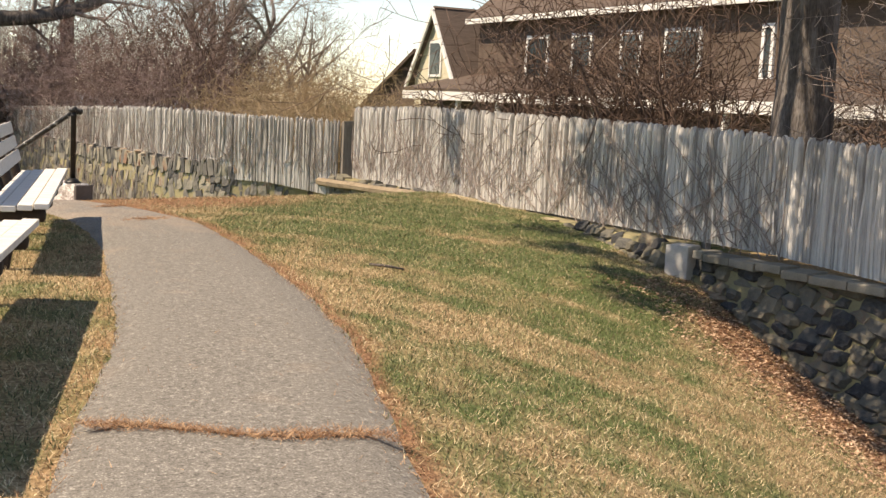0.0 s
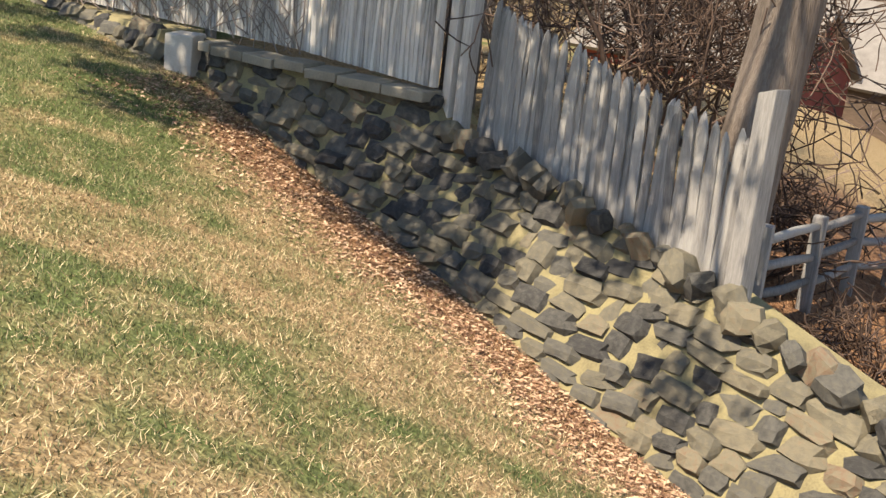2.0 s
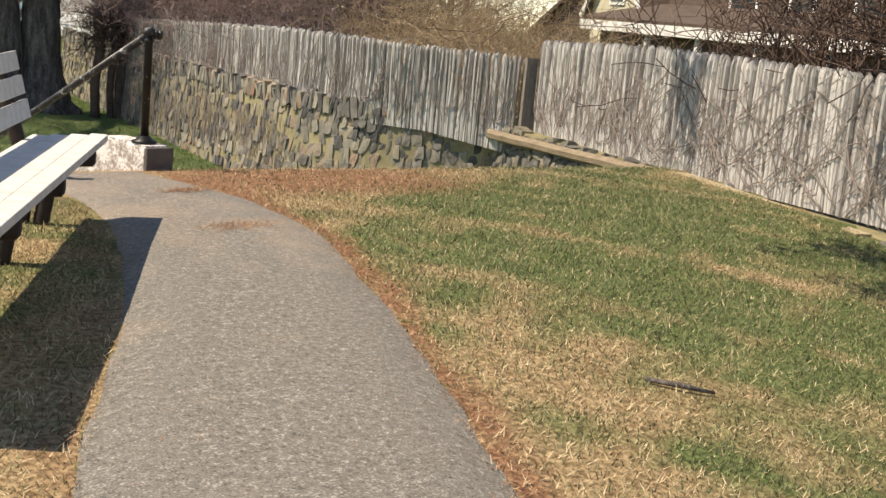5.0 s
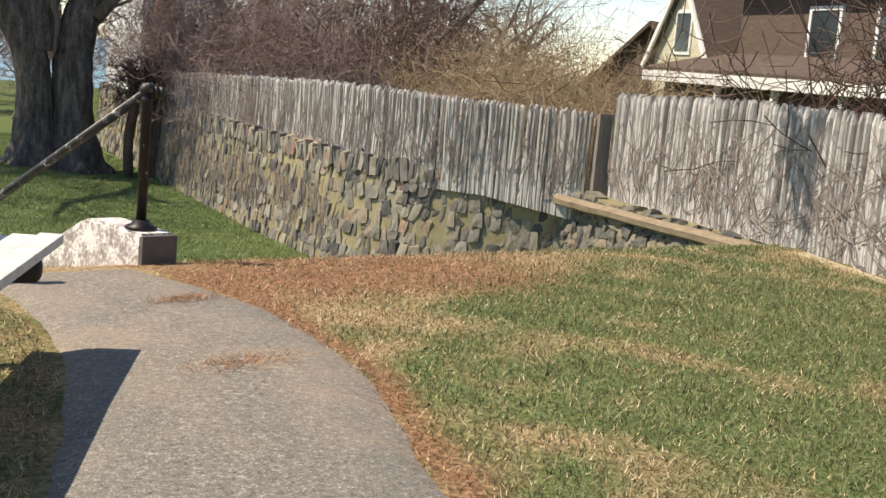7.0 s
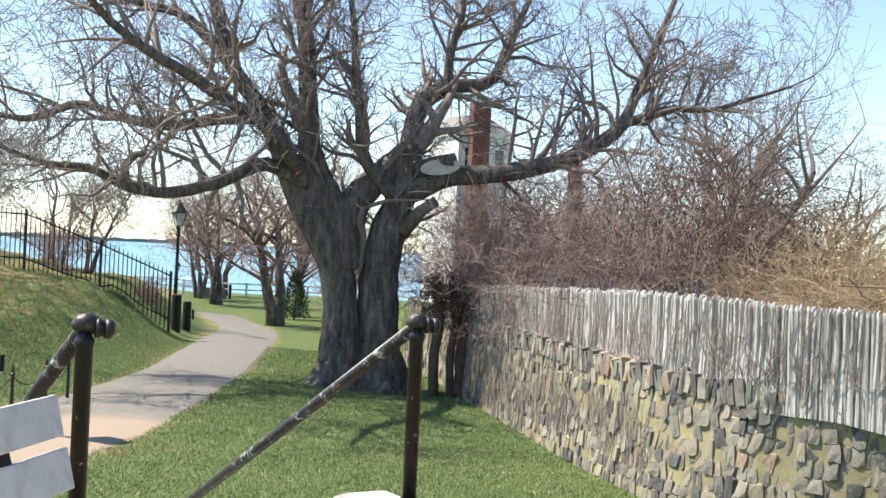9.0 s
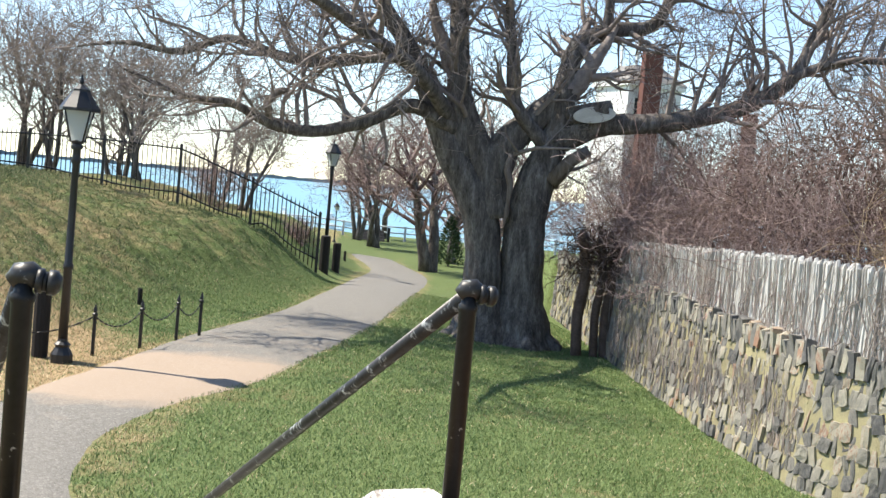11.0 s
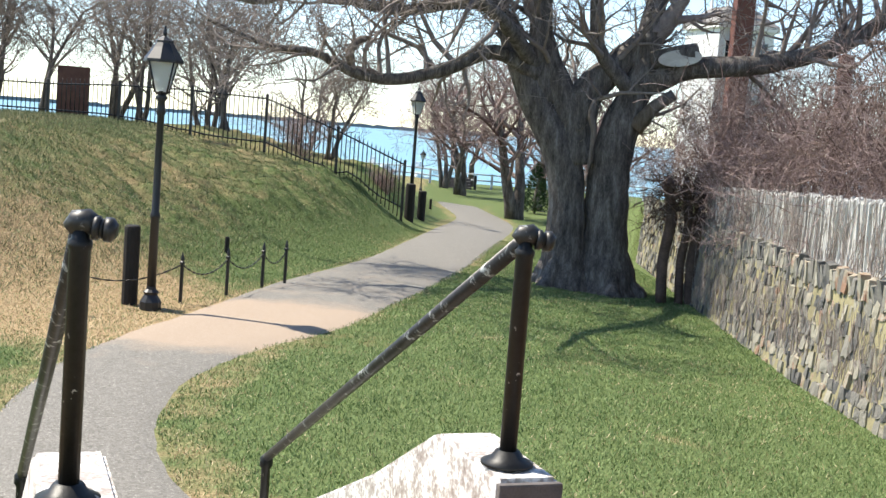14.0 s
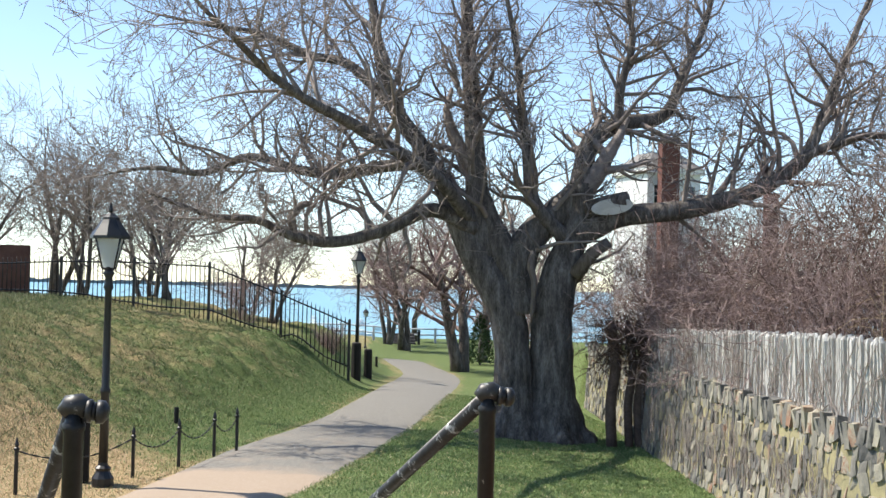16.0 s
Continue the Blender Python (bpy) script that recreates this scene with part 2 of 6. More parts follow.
def add_soil(m):
    nt = m.node_tree
    n, l = nt.nodes, nt.links
    b = n["Principled BSDF"]
    old = b.inputs["Base Color"].links[0].from_socket
    a, t, ad, mr, mx = (n.new(k) for k in ("ShaderNodeAttribute", "ShaderNodeTexNoise", "ShaderNodeMath", "ShaderNodeMapRange", "ShaderNodeMix"))
    tc = n.new("ShaderNodeTexCoord")
    l.new(tc.outputs["Object"], t.inputs["Vector"])
    t.inputs["Scale"].default_value, t.inputs["Detail"].default_value = 2.2, 8
    a.attribute_name = "soil"
    ad.operation = "ADD"
    l.new(a.outputs["Fac"], ad.inputs[0])
    l.new(t.outputs[0], ad.inputs[1])
    mr.inputs["From Min"].default_value, mr.inputs["From Max"].default_value, mr.inputs["To Max"].default_value = 0.7, 1.4, 0.6
    l.new(ad.outputs[0], mr.inputs["Value"])
    mx.data_type = "RGBA"
    l.new(mr.outputs[0], mx.inputs[0])
    l.new(old, mx.inputs[6])
    mx.inputs[7].default_value = (0.42, 0.31, 0.22, 1)
    l.new(mx.outputs[2], b.inputs["Base Color"])


add_soil(M_asphalt)
upper_path = ribbon("pavement", UPPER_PATH, UPPER_HALF, 0.03, M_asphalt, "narrow worn asphalt footpath across the upper lawn")
lower_path = ribbon("pavement", LOWER_PATH, LOWER_HALF, 0.03, M_asphalt, "pale asphalt footpath winding down to the sea")
soiled(upper_path, lambda x, y: 0.33 * sstep(-3.5, 0.5, y) + 0.12 * wav(x, y, 2.2, 4) + 0.08)
soiled(lower_path, lambda x, y: 1.0 * sstep(3.0, 1.5, np.hypot((x + 2.0) * 0.75, y - 16.6)) + 0.2 * sstep(30, 22, y) * sstep(12, 14, y))

# ---- stone walls ----
M_mortar = surface("wall_mortar", [(0.3, (0.15, 0.13, 0.08)), (0.5, (0.25, 0.22, 0.125)), (0.75, (0.34, 0.30, 0.15))], scale=2.5, fine=60, rough=0.95, bump=0.8, bump_size=0.02)
M_stone = surface("field_stone", [(0.15, (0.045, 0.046, 0.047)), (0.4, (0.105, 0.104, 0.095)), (0.62, (0.145, 0.135, 0.105)), (0.8, (0.20, 0.18, 0.13)), (0.95, (0.20, 0.135, 0.095))],
                  scale=5, fine=45, rough=0.9, bump=0.9, bump_size=0.015, per_object=0.75)
M_stone_stuff = surface("field_stone_joined", [(0.12, (0.07, 0.07, 0.07)), (0.4, (0.15, 0.145, 0.125)), (0.62, (0.19, 0.175, 0.13)), (0.8, (0.25, 0.22, 0.16)), (0.95, (0.20, 0.14, 0.10))],
                        scale=5, fine=45, rough=0.9, bump=0.9, bump_size=0.015, per_island=0.75)
M_coping = surface("coping_stone", [(0.3, (0.16, 0.15, 0.12)), (0.7, (0.30, 0.28, 0.23))], scale=4, fine=50, rough=0.92, bump=0.7, per_object=0.3)
M_concrete = surface("pale_concrete", [(0.3, (0.35, 0.34, 0.31)), (0.7, (0.55, 0.53, 0.49))], scale=6, fine=80, rough=0.92, bump=0.5)


def stone_mesh(seed, square=0.55, rough=0.12):
    """An uneven stone that fills a unit cube."""
    bm = bmesh.new()
    bmesh.ops.create_cube(bm, size=1.0)
    bmesh.ops.subdivide_edges(bm, edges=bm.edges[:], cuts=1, use_grid_fill=True)
    r = random.Random(seed)
    off = Vector((r.random() * 50, r.random() * 50, r.random() * 50))
    for v in bm.verts:
        ball = v.co.normalized() * 0.56
        v.co = v.co.lerp(ball, 1 - square)
        v.co *= 1 + rough * 2 * noise.noise(v.co * 1.6 + off)
        v.co += Vector((r.uniform(-1, 1), r.uniform(-1, 1), r.uniform(-1, 1))) * rough * 0.35
    me = bpy.data.meshes.new("stone")
    bm.normal_update()
    bm.to_mesh(me)
    bm.free()
    return me


STONES = [stone_mesh(k, 0.3 + 0.07 * (k % 5), 0.16) for k in range(10)]
for me in STONES:
    me.materials.append(M_stone)
M_stone_low = surface("pale_field_stone", [(0.15, (0.085, 0.085, 0.085)), (0.4, (0.19, 0.18, 0.16)), (0.6, (0.25, 0.235, 0.195)), (0.78, (0.35, 0.325, 0.255)), (0.92, (0.27, 0.16, 0.11))], scale=5, fine=45, rough=0.9, bump=0.9, bump_size=0.015, per_object=0.75)
M_stone_low_stuff = surface("pale_field_stone_joined", [(0.15, (0.085, 0.085, 0.085)), (0.4, (0.19, 0.18, 0.16)), (0.6, (0.25, 0.235, 0.195)), (0.78, (0.35, 0.325, 0.255)), (0.92, (0.27, 0.16, 0.11))], scale=5, fine=45, rough=0.9, bump=0.9, bump_size=0.015, per_island=0.75)
M_mortar_low = surface("ochre_pointing", [(0.3, (0.17, 0.145, 0.085)), (0.52, (0.31, 0.275, 0.16)), (0.8, (0.44, 0.40, 0.20))], scale=2.5, fine=60, rough=0.95, bump=0.8, bump_size=0.02)
STONES_LOW = [stone_mesh(50 + k, 0.66 + 0.06 * (k % 5), 0.13) for k in range(10)]
for me in STONES_LOW:
    me.materials.append(M_stone_low)
STONE_DATA = [(np.array([v.co[:] for v in me.vertices]), [tuple(p.vertices) for p in me.polygons]) for me in STONES_LOW]


def joined_stones(name, placed, parent, label, material=M_stone_stuff):
    """One mesh of many stones: matrices and kinds."""
    v, f = [], []
    for m, k in placed:
        co, faces = STONE_DATA[k]
        o = len(v)
        a = np.array(m)
        v += (co @ a[:3, :3].T + a[:3, 3]).tolist()
        f += [tuple(o + i for i in p) for p in faces]
    ob = mesh_object(name, v, f, material, parent, label)
    ob["kind"] = "stuff"
    return ob


def line_at(line, s):
    """The point and the run of a polyline at length s."""
    for a, b in zip(line, line[1:]):
        a, b = Vector(a), Vector(b)
        d = (b - a).length
        if s <= d or b == Vector(line[-1]):
            return a.lerp(b, min(s / d, 1.0)), (b - a).normalized()
        s -= d


def line_len(line):
    return sum((Vector(b) - Vector(a)).length for a, b in zip(line, line[1:]))


def face_stones(foot, top, seed, course=(0.17, 0.27), width=(0.16, 0.36), tilt=22, depth=0.16, upright=False, fill=1.12):
    """Poses of stones set in the face between a foot line and a top line."""
    r = random.Random(seed)
    lf, lt = line_len(foot), line_len(top)
    out = []
    length = max(lf, lt)
    s = 0.0
    high = 2.4
    v = 0.0
    while v < high:
        h = r.uniform(*course)
        s = r.uniform(-0.15, 0)
        while s < length:
            w = r.uniform(*width)
            u = (s + w / 2) / length
            s += w
            if not 0 < u < 1:
                continue
            a, d = line_at(foot, u * lf)
            b, _ = line_at(top, u * lt)
            tall = (b - a).length
            if v + h * 0.55 > tall:
                continue
            p = a.lerp(b, (v + h / 2) / tall)
            up = (b - a).normalized()
            d = Vector((d.x, d.y, 0)).normalized()
            nrm = d.cross(up).normalized()
            d = up.cross(nrm)
            m = Matrix((d, nrm, up)).transposed().to_4x4()
            m.translation = p + nrm * r.uniform(-0.07, -0.02)
            m = m @ pose(0, 0, 0, r.uniform(-8, 8), r.uniform(-tilt, tilt), r.uniform(-10, 10))
            sc = Vector((w * fill * r.uniform(0.9, 1.08), depth * r.uniform(0.8, 1.3), h * fill * r.uniform(0.9, 1.12)))
            if upright and r.random() < 0.4:
                sc = Vector((w * 0.8, depth, h * 1.4))
            out.append((m @ Matrix.Diagonal((*sc, 1)), r.randrange(10)))
        v += h * 0.97
    return out


def backing(name, foot, top, thick, material, parent=None):
    """A solid core behind the face stones."""
    n = 40
    lf, lt = line_len(foot), line_len(top)
    v, f = [], []
    for i in range(n + 1):
        a, d = line_at(foot, lf * i / n)
        b, _ = line_at(top, lt * i / n)
        nrm = Vector((d.y, -d.x, 0)).normalized()
        v += [a, b, b - nrm * thick, a - nrm * thick]
    for i in range(n):
        o = 4 * i
        for k in range(4):
            f.append((o + k, o + 4 + k, o + 4 + (k + 1) % 4, o + (k + 1) % 4))
    f += [(3, 2, 1, 0), (4 * n, 4 * n + 1, 4 * n + 2, 4 * n + 3)]
    ob = mesh_object(name, v, f, material, parent)
    bmm = bmesh.new()
    bmm.from_mesh(ob.data)
    bmesh.ops.recalc_face_normals(bmm, faces=bmm.faces[:])
    bmm.to_mesh(ob.data)
    bmm.free()
    return ob


# retaining wall beside the upper lawn
top_z = [-1.95, -1.4, -0.98, -0.74, -0.52, -0.2, -0.16]
front_top = [(x, y, z) for (x, y), z in zip(WALL_TOP, top_z)]
front_top = front_top[:5] + [(5.3, -6.3, -0.22)] + front_top[5:]
front_foot = [(x, y, H(x, y) - 0.12) for x, y in WALL_FOOT]
front_foot = front_foot[:5] + [(4.68, -5.9, H(4.68, -5.9) - 0.12)] + front_foot[5:]
wall_front = tagged(backing("wall_south", front_foot[::-1], front_top[::-1], 0.45, M_mortar), "battered retaining wall of rubble stones in ochre mortar", "stone wall", kind="structure")

# low boundary wall beside the lower lawn, and its end at the timber kerb
low_top = [(x + 0.08, y, -0.28) for x, y in WALL_LOW[::-1]]
low_foot = [(x - 0.06, y, -2.2) for x, y in WALL_LOW[::-1]]
wall_low = tagged(backing("wall_east", low_foot, low_top, 0.5, M_mortar_low), "mortared fieldstone garden wall with lichen and yellow pointing", "stone wall", kind="structure")

# dry stones under the timber kerb
KERB = [(8.75, 8.95), (8.2, 7.0), (7.3, 3.0), (6.7, 0.4), (6.15, -1.6), (5.62, -3.0)]
kerb_top = [(x - 0.02, y, -0.2 + 0.02 * i) for i, (x, y) in enumerate(KERB)]
kerb_foot = [(x - 0.3, y, H(x - 0.35, y) - 0.25) for x, y in KERB]
wall_kerb = tagged(backing("wall_kerb", kerb_foot, kerb_top, 0.5, M_mortar), "low dry-laid stone kerb at the foot of the picket fence", "stone wall", kind="structure")

# ---- picket fences ----
M_picket = surface("weathered_cedar", [(0.2, (0.19, 0.18, 0.17)), (0.42, (0.40, 0.385, 0.365)), (0.65, (0.58, 0.565, 0.535)), (0.95, (0.42, 0.37, 0.31))], scale=6, fine=30, rough=0.9,
                   bump=0.7, bump_size=0.01, per_object=0.45, stretch=(9, 9, 0.7))
M_picket_far = surface("weathered_cedar_joined", [(0.2, (0.19, 0.18, 0.17)), (0.42, (0.40, 0.385, 0.365)), (0.65, (0.58, 0.565, 0.535)), (0.95, (0.42, 0.37, 0.31))], scale=6, fine=30, rough=0.9,
                       bump=0.7, bump_size=0.01, per_island=0.45, stretch=(9, 9, 0.7))
M_board = surface("grey_fence_boards", [(0.2, (0.12, 0.118, 0.115)), (0.45, (0.25, 0.245, 0.24)), (0.7, (0.38, 0.375, 0.36)), (0.95, (0.30, 0.27, 0.23))], scale=6, fine=30, rough=0.9,
                  bump=0.7, bump_size=0.01, per_object=0.4, stretch=(9, 9, 0.7))
M_rail = surface("fence_rail_wood", [(0.3, (0.14, 0.12, 0.10)), (0.7, (0.28, 0.25, 0.22))], scale=4, fine=30, rough=0.92, stretch=(6, 6, 1))


def picket_mesh(name, width, depth, tall, tip, round_face, seed, bow=0.008):
    """An upright paling with a pointed head, its foot at the origin."""
    r = random.Random(seed)
    bm = bmesh.new()
    prof = [(-0.5, -0.35), (-0.28, -0.95 if round_face else -0.5), (0.28, -0.95 if round_face else -0.5), (0.5, -0.35), (0.5, 0.4), (-0.5, 0.4)]
    zs = [0, tall * 0.33, tall * 0.66, tall - tip, tall - tip * 0.35, tall]
    shrink = [1, 1.02, 0.98, 1, 0.62, 0.12]
    rings = []
    for z, s in zip(zs, shrink):
        bx, by = r.uniform(-bow, bow), r.uniform(-bow, bow)
        rings.append([bm.verts.new((px * width * s + bx, py * depth * (0.4 + 0.6 * s) + by, z)) for px, py in prof])
    for a, b in zip(rings, rings[1:]):
        for k in range(6):
            bm.faces.new((a[k], a[(k + 1) % 6], b[(k + 1) % 6], b[k]))
    bm.faces.new(rings[-1])
    me = bpy.data.meshes.new(name)
    bm.normal_update()
    bm.to_mesh(me)
    bm.free()
    me.materials.append(M_picket)
    return me


ROUND = [picket_mesh("picket", 0.064, 0.05, 1.5, 0.11, True, k) for k in range(7)]
FLAT = [picket_mesh("picket", 0.086, 0.03, 1.25, 0.15, False, 20 + k) for k in range(6)]
LOW = [picket_mesh("picket", 0.052, 0.045, 1.35, 0.06, True, 40 + k, 0.014) for k in range(7)]
for me in FLAT:
    me.materials[0] = M_board
PICKETS = []


def rail_between(a, b, w, h, parent):
    a, b = Vector(a), Vector(b)
    d = b - a
    bm = box(0, d.length, -w / 2, w / 2, -h / 2, h / 2, 0.008)
    ob = part("rail", bm, M_rail, parent)
    ob.matrix_world = Matrix.Translation(a) @ d.to_track_quat("X", "Z").to_matrix().to_4x4()
    return ob


def fence(name, label, line, foot, top, step, meshes, tall, seed, back=(1, 0), jitter=0.02, lean=1.5, limit=300, rails=(0.25, 0.75)):
    """A run of palings on two rails; foot and top give heights by the share of the length."""
    th = new(name)
    tagged(th, label, "fence")
    r = random.Random(seed)
    length = line_len([(x, y, 0) for x, y in line])
    s, i = 0.0, 0
    line3 = [(x, y, 0) for x, y in line]
    while s < length:
        p, d = line_at(line3, s)
        u = s / length
        z0, z1 = foot(u), top(u) + r.uniform(-jitter, jitter)
        m = Matrix.Translation((p.x, p.y, z0)) @ pose(0, 0, 0, r.uniform(-lean, lean), r.uniform(-lean, lean), math.degrees(math.atan2(d.y, d.x)) + 180 + r.uniform(-6, 6))
        PICKETS.append((th, meshes[r.randrange(len(meshes))], m @ Matrix.Diagonal((r.uniform(0.88, 1.12), r.uniform(0.85, 1.2), (z1 - z0) / tall, 1))))
        s += step * r.uniform(0.92, 1.08)
        i += 1
    for a, b in zip(line, line[1:]):
        n = Vector((b[1] - a[1], -(b[0] - a[0]), 0)).normalized() * 0.055
        for k in rails:
            sa = line_len([(x, y, 0) for x, y in line[:line.index(a) + 1]]) / length
            sb = line_len([(x, y, 0) for x, y in line[:line.index(b) + 1]]) / length
            za, zb = (foot(q) + k * (top(q) - foot(q)) for q in (sa, sb))
            rail_between((a[0] + n.x, a[1] + n.y, za), (b[0] + n.x, b[1] + n.y, zb), 0.045, 0.07, th)
    return th


def fence_post(parent, x, y, z0, z1, w, rz, cut=0.05):
    bm = box(-w / 2, w / 2, -w / 2, w / 2, z0, z1, 0.01)
    for v in bm.verts:
        if v.co.z > z1 - 0.02:
            v.co.z -= cut * (v.co.x / w + 0.5)
    ob = part("post", bm, M_picket, parent)
    ob.matrix_world = pose(x, y, 0, 0, 0, rz)
    return ob


fb = [(5.32, -6.3), (5.7, -4.7), (6.9, 0.2), (8.9, 8.35)]
fence_upper = fence("picket_fence", "weathered grey stockade fence of round cedar palings", fb, lambda u: interp(u, [0, 0.12, 0.45, 1], [-0.12, -0.06, -0.1, -0.3]),
                    lambda u: interp(u, [0, 0.2, 0.45, 0.75, 1], [1.26, 1.34, 1.37, 1.4, 1.3]), 0.051, ROUND, 1.5, 3)
fa = [(3.98, -9.4), (4.65, -8.15), (5.36, -6.78)]
fence_front = fence("picket_fence", "weathered grey fence of wide pointed boards stepping downhill", fa, lambda u: interp(u, [0, 1], [-0.98, -0.55]),
                    lambda u: interp(u, [0, 0.5, 1], [0.17, 0.42, 0.72]), 0.066, FLAT, 1.25, 4, jitter=0.03, lean=2.5)
fence_post(fence_front, 3.86, -9.56, -1.3, 0.55, 0.15, 62).data.materials[0] = M_board
fence_post(fence_front, 5.4, -6.58, -0.8, 1.1, 0.12, 70)
fence_post(fence_upper, 5.42, -6.42, -0.6, 1.3, 0.10, 70)
for y in (-3.2, 0.3, 3.6):
    fx = interp(y, [-6.3, -4.7, 0.2, 8.35], [5.32, 5.7, 6.9, 8.9])
    fence_post(fence_upper, fx + 0.1, y, -0.5, 1.25, 0.09, 75)
fl = [(8.72, 8.75), (7.82, 10.05), (7.2, 10.95), (6.72, 12.6), (6.78, 16.0), (7.05, 20.0), (7.3, 24.0)]
fence_low = fence("picket_fence", "silvery ivy-streaked paling fence on top of the stone wall", fl, lambda u: interp(u, [0, 0.1, 1], [-0.62, -0.42, -0.34]),
                  lambda u: interp(u, [0, 0.3, 0.6, 1], [1.0, 1.06, 0.92, 0.72]), 0.036, LOW, 1.35, 5, jitter=0.03, lean=1.6)
# dark post set in the gap between the fences, imitating the shade of that recess
fence_post(fence_low, 8.86, 8.6, -0.8, 1.0, 0.22, 70).data.materials[0] = M_rail


def timber_beam():
    """The squared log laid along the foot of the fence."""
    t = Tubes()
    pts = [(8.62, 9.15, -0.33), (8.35, 7.9, -0.3), (7.75, 5.3, -0.22), (7.2, 3.1, -0.15)]
    line = smooth_line(pts, 5)
    t.add([(p.x - 0.1, p.y, p.z + 0.01 * noise.noise(p * 3)) for p in line], [0.085 + 0.012 * noise.noise(p * 2) for p in line], 7)
    ob = t.object("timber_beam", surface("old_timber", [(0.3, (0.16, 0.12, 0.08)), (0.7, (0.36, 0.29, 0.20))], scale=5, fine=35, rough=0.9, bump=0.8, stretch=(3, 0.4, 3)), smooth=False)
    return tagged(ob, "long weathered squared log laid at the fence foot", "timber")


timber_beam()
plank = tagged(part("plank", box(-0.09, 0.09, -1.75, 1.75, -0.03, 0.03, 0.006), surface("bleached_plank", [(0.3, (0.34, 0.27, 0.16)), (0.7, (0.48, 0.40, 0.27))], scale=4, fine=40, stretch=(4, 0.5, 4))),
               "bleached board lying along the fence foot", "plank")
plank.matrix_world = pose(6.72, 1.35, -0.11, 1.0, 0, -14)


def wall_block():
    ob = part("concrete_block", box(-0.17, 0.17, -0.15, 0.15, -0.55, 0.0, 0.02), M_concrete)
    ob.matrix_world = pose(5.42, -3.45, -0.06, 0, 0, 12)
    return tagged(ob, "pale squared concrete block set in the wall", "block")


wall_block()
def coping():
    """Flat slabs that cap the upper part of the retaining wall."""
    r = random.Random(11)
    pts = [(5.27, -6.35, -0.2), (5.4, -4.7, -0.16), (5.5, -3.7, -0.14)]
    s, total = 0.0, line_len(pts)
    while s < total - 0.1:
        w = min(r.uniform(0.35, 0.6), total - s)
        p, d = line_at(pts, s + w / 2)
        bm = box(-w / 2 + 0.008, w / 2 - 0.008, -0.16, 0.2, -0.05, 0.045, 0.014)
        ob = part("coping_slab", bm, M_coping, wall_front)
        ob.matrix_world = Matrix.Translation(p) @ pose(0, 0, r.uniform(-0.01, 0.01), r.uniform(-2, 2), r.uniform(-2, 2), math.degrees(math.atan2(d.y, d.x)) + r.uniform(-2, 2))
        s += w


coping()

# ---- steps, rails and benches ----
M_iron = surface("black_iron_paint", [(0.4, (0.007, 0.007, 0.007)), (0.615, (0.014, 0.014, 0.014)), (0.65, (0.5, 0.48, 0.45))], scale=14, fine=50, rough=0.45, bump=0.5, bump_size=0.004, spec=0.35)
M_worn_pipe = surface("worn_pipe", [(0.35, (0.012, 0.012, 0.012)), (0.56, (0.03, 0.029, 0.028)), (0.65, (0.42, 0.44, 0.42))], scale=11, fine=40, rough=0.45, metal=0.1, bump=0.5, bump_size=0.004, spec=0.5)
M_cheek = surface("peeling_whitewash", [(0.3, (0.20, 0.15, 0.13)), (0.47, (0.42, 0.38, 0.35)), (0.54, (0.76, 0.74, 0.71)), (0.8, (0.84, 0.83, 0.80))], scale=7, fine=40, rough=0.9, bump=0.8, bump_size=0.012, grain=0.45)
M_granite = surface("dark_granite", [(0.3, (0.09, 0.08, 0.075)), (0.7, (0.17, 0.15, 0.14))], scale=8, fine=90, rough=0.85, bump=0.4)
STEP_DIR = Vector((-0.287, 0.958, 0)).normalized()
STEP_ROT = math.degrees(math.atan2(STEP_DIR.y, STEP_DIR.x)) - 90


def steps():
    th = empty("steps", -0.5, 2.15, 0, STEP_ROT)
    tagged(th, "flight of worn granite steps down to the lower lawn", "steps")
    for i in range(10):
        bm = box(-0.72, 0.72, 0.1 + 0.4 * i, 0.54 + 0.4 * i, -1.75, -0.172 * (i + 1), 0.015)
        part("step", bm, M_granite, th)
    return th


steps()


def cheek_wall(x, y, label):
    """A sloping side wall whose flat head carries the rail's post."""
    th = empty("cheek_wall", x, y, 0, STEP_ROT)
    tagged(th, label, "side wall")
    prof = [(-0.27, -0.3), (-0.27, 0.19), (0.40, 0.2), (0.5, 0.17), (1.35, -0.27), (4.5, -1.65), (4.5, -2.2), (0.4, -2.2)]
    bm = bmesh.new()
    lo, hi = ([bm.verts.new((sx, py, pz)) for py, pz in prof] for sx in (-0.135, 0.135))
    n = len(prof)
    for k in range(n):
        bm.faces.new((lo[k], lo[(k + 1) % n], hi[(k + 1) % n], hi[k]))
    bm.faces.new(lo[::-1])
    bm.faces.new(hi)
    bmesh.ops.recalc_face_normals(bm, faces=bm.faces[:])
    bmesh.ops.bevel(bm, geom=bm.edges[:], offset=0.018, segments=2, affect="EDGES")
    part("side_wall", bm, M_cheek, th)
    part("end_stone", box(-0.14, 0.14, -0.3, -0.262, -0.3, 0.178, 0.01), M_granite, th, "dark bare stone end")
    return th


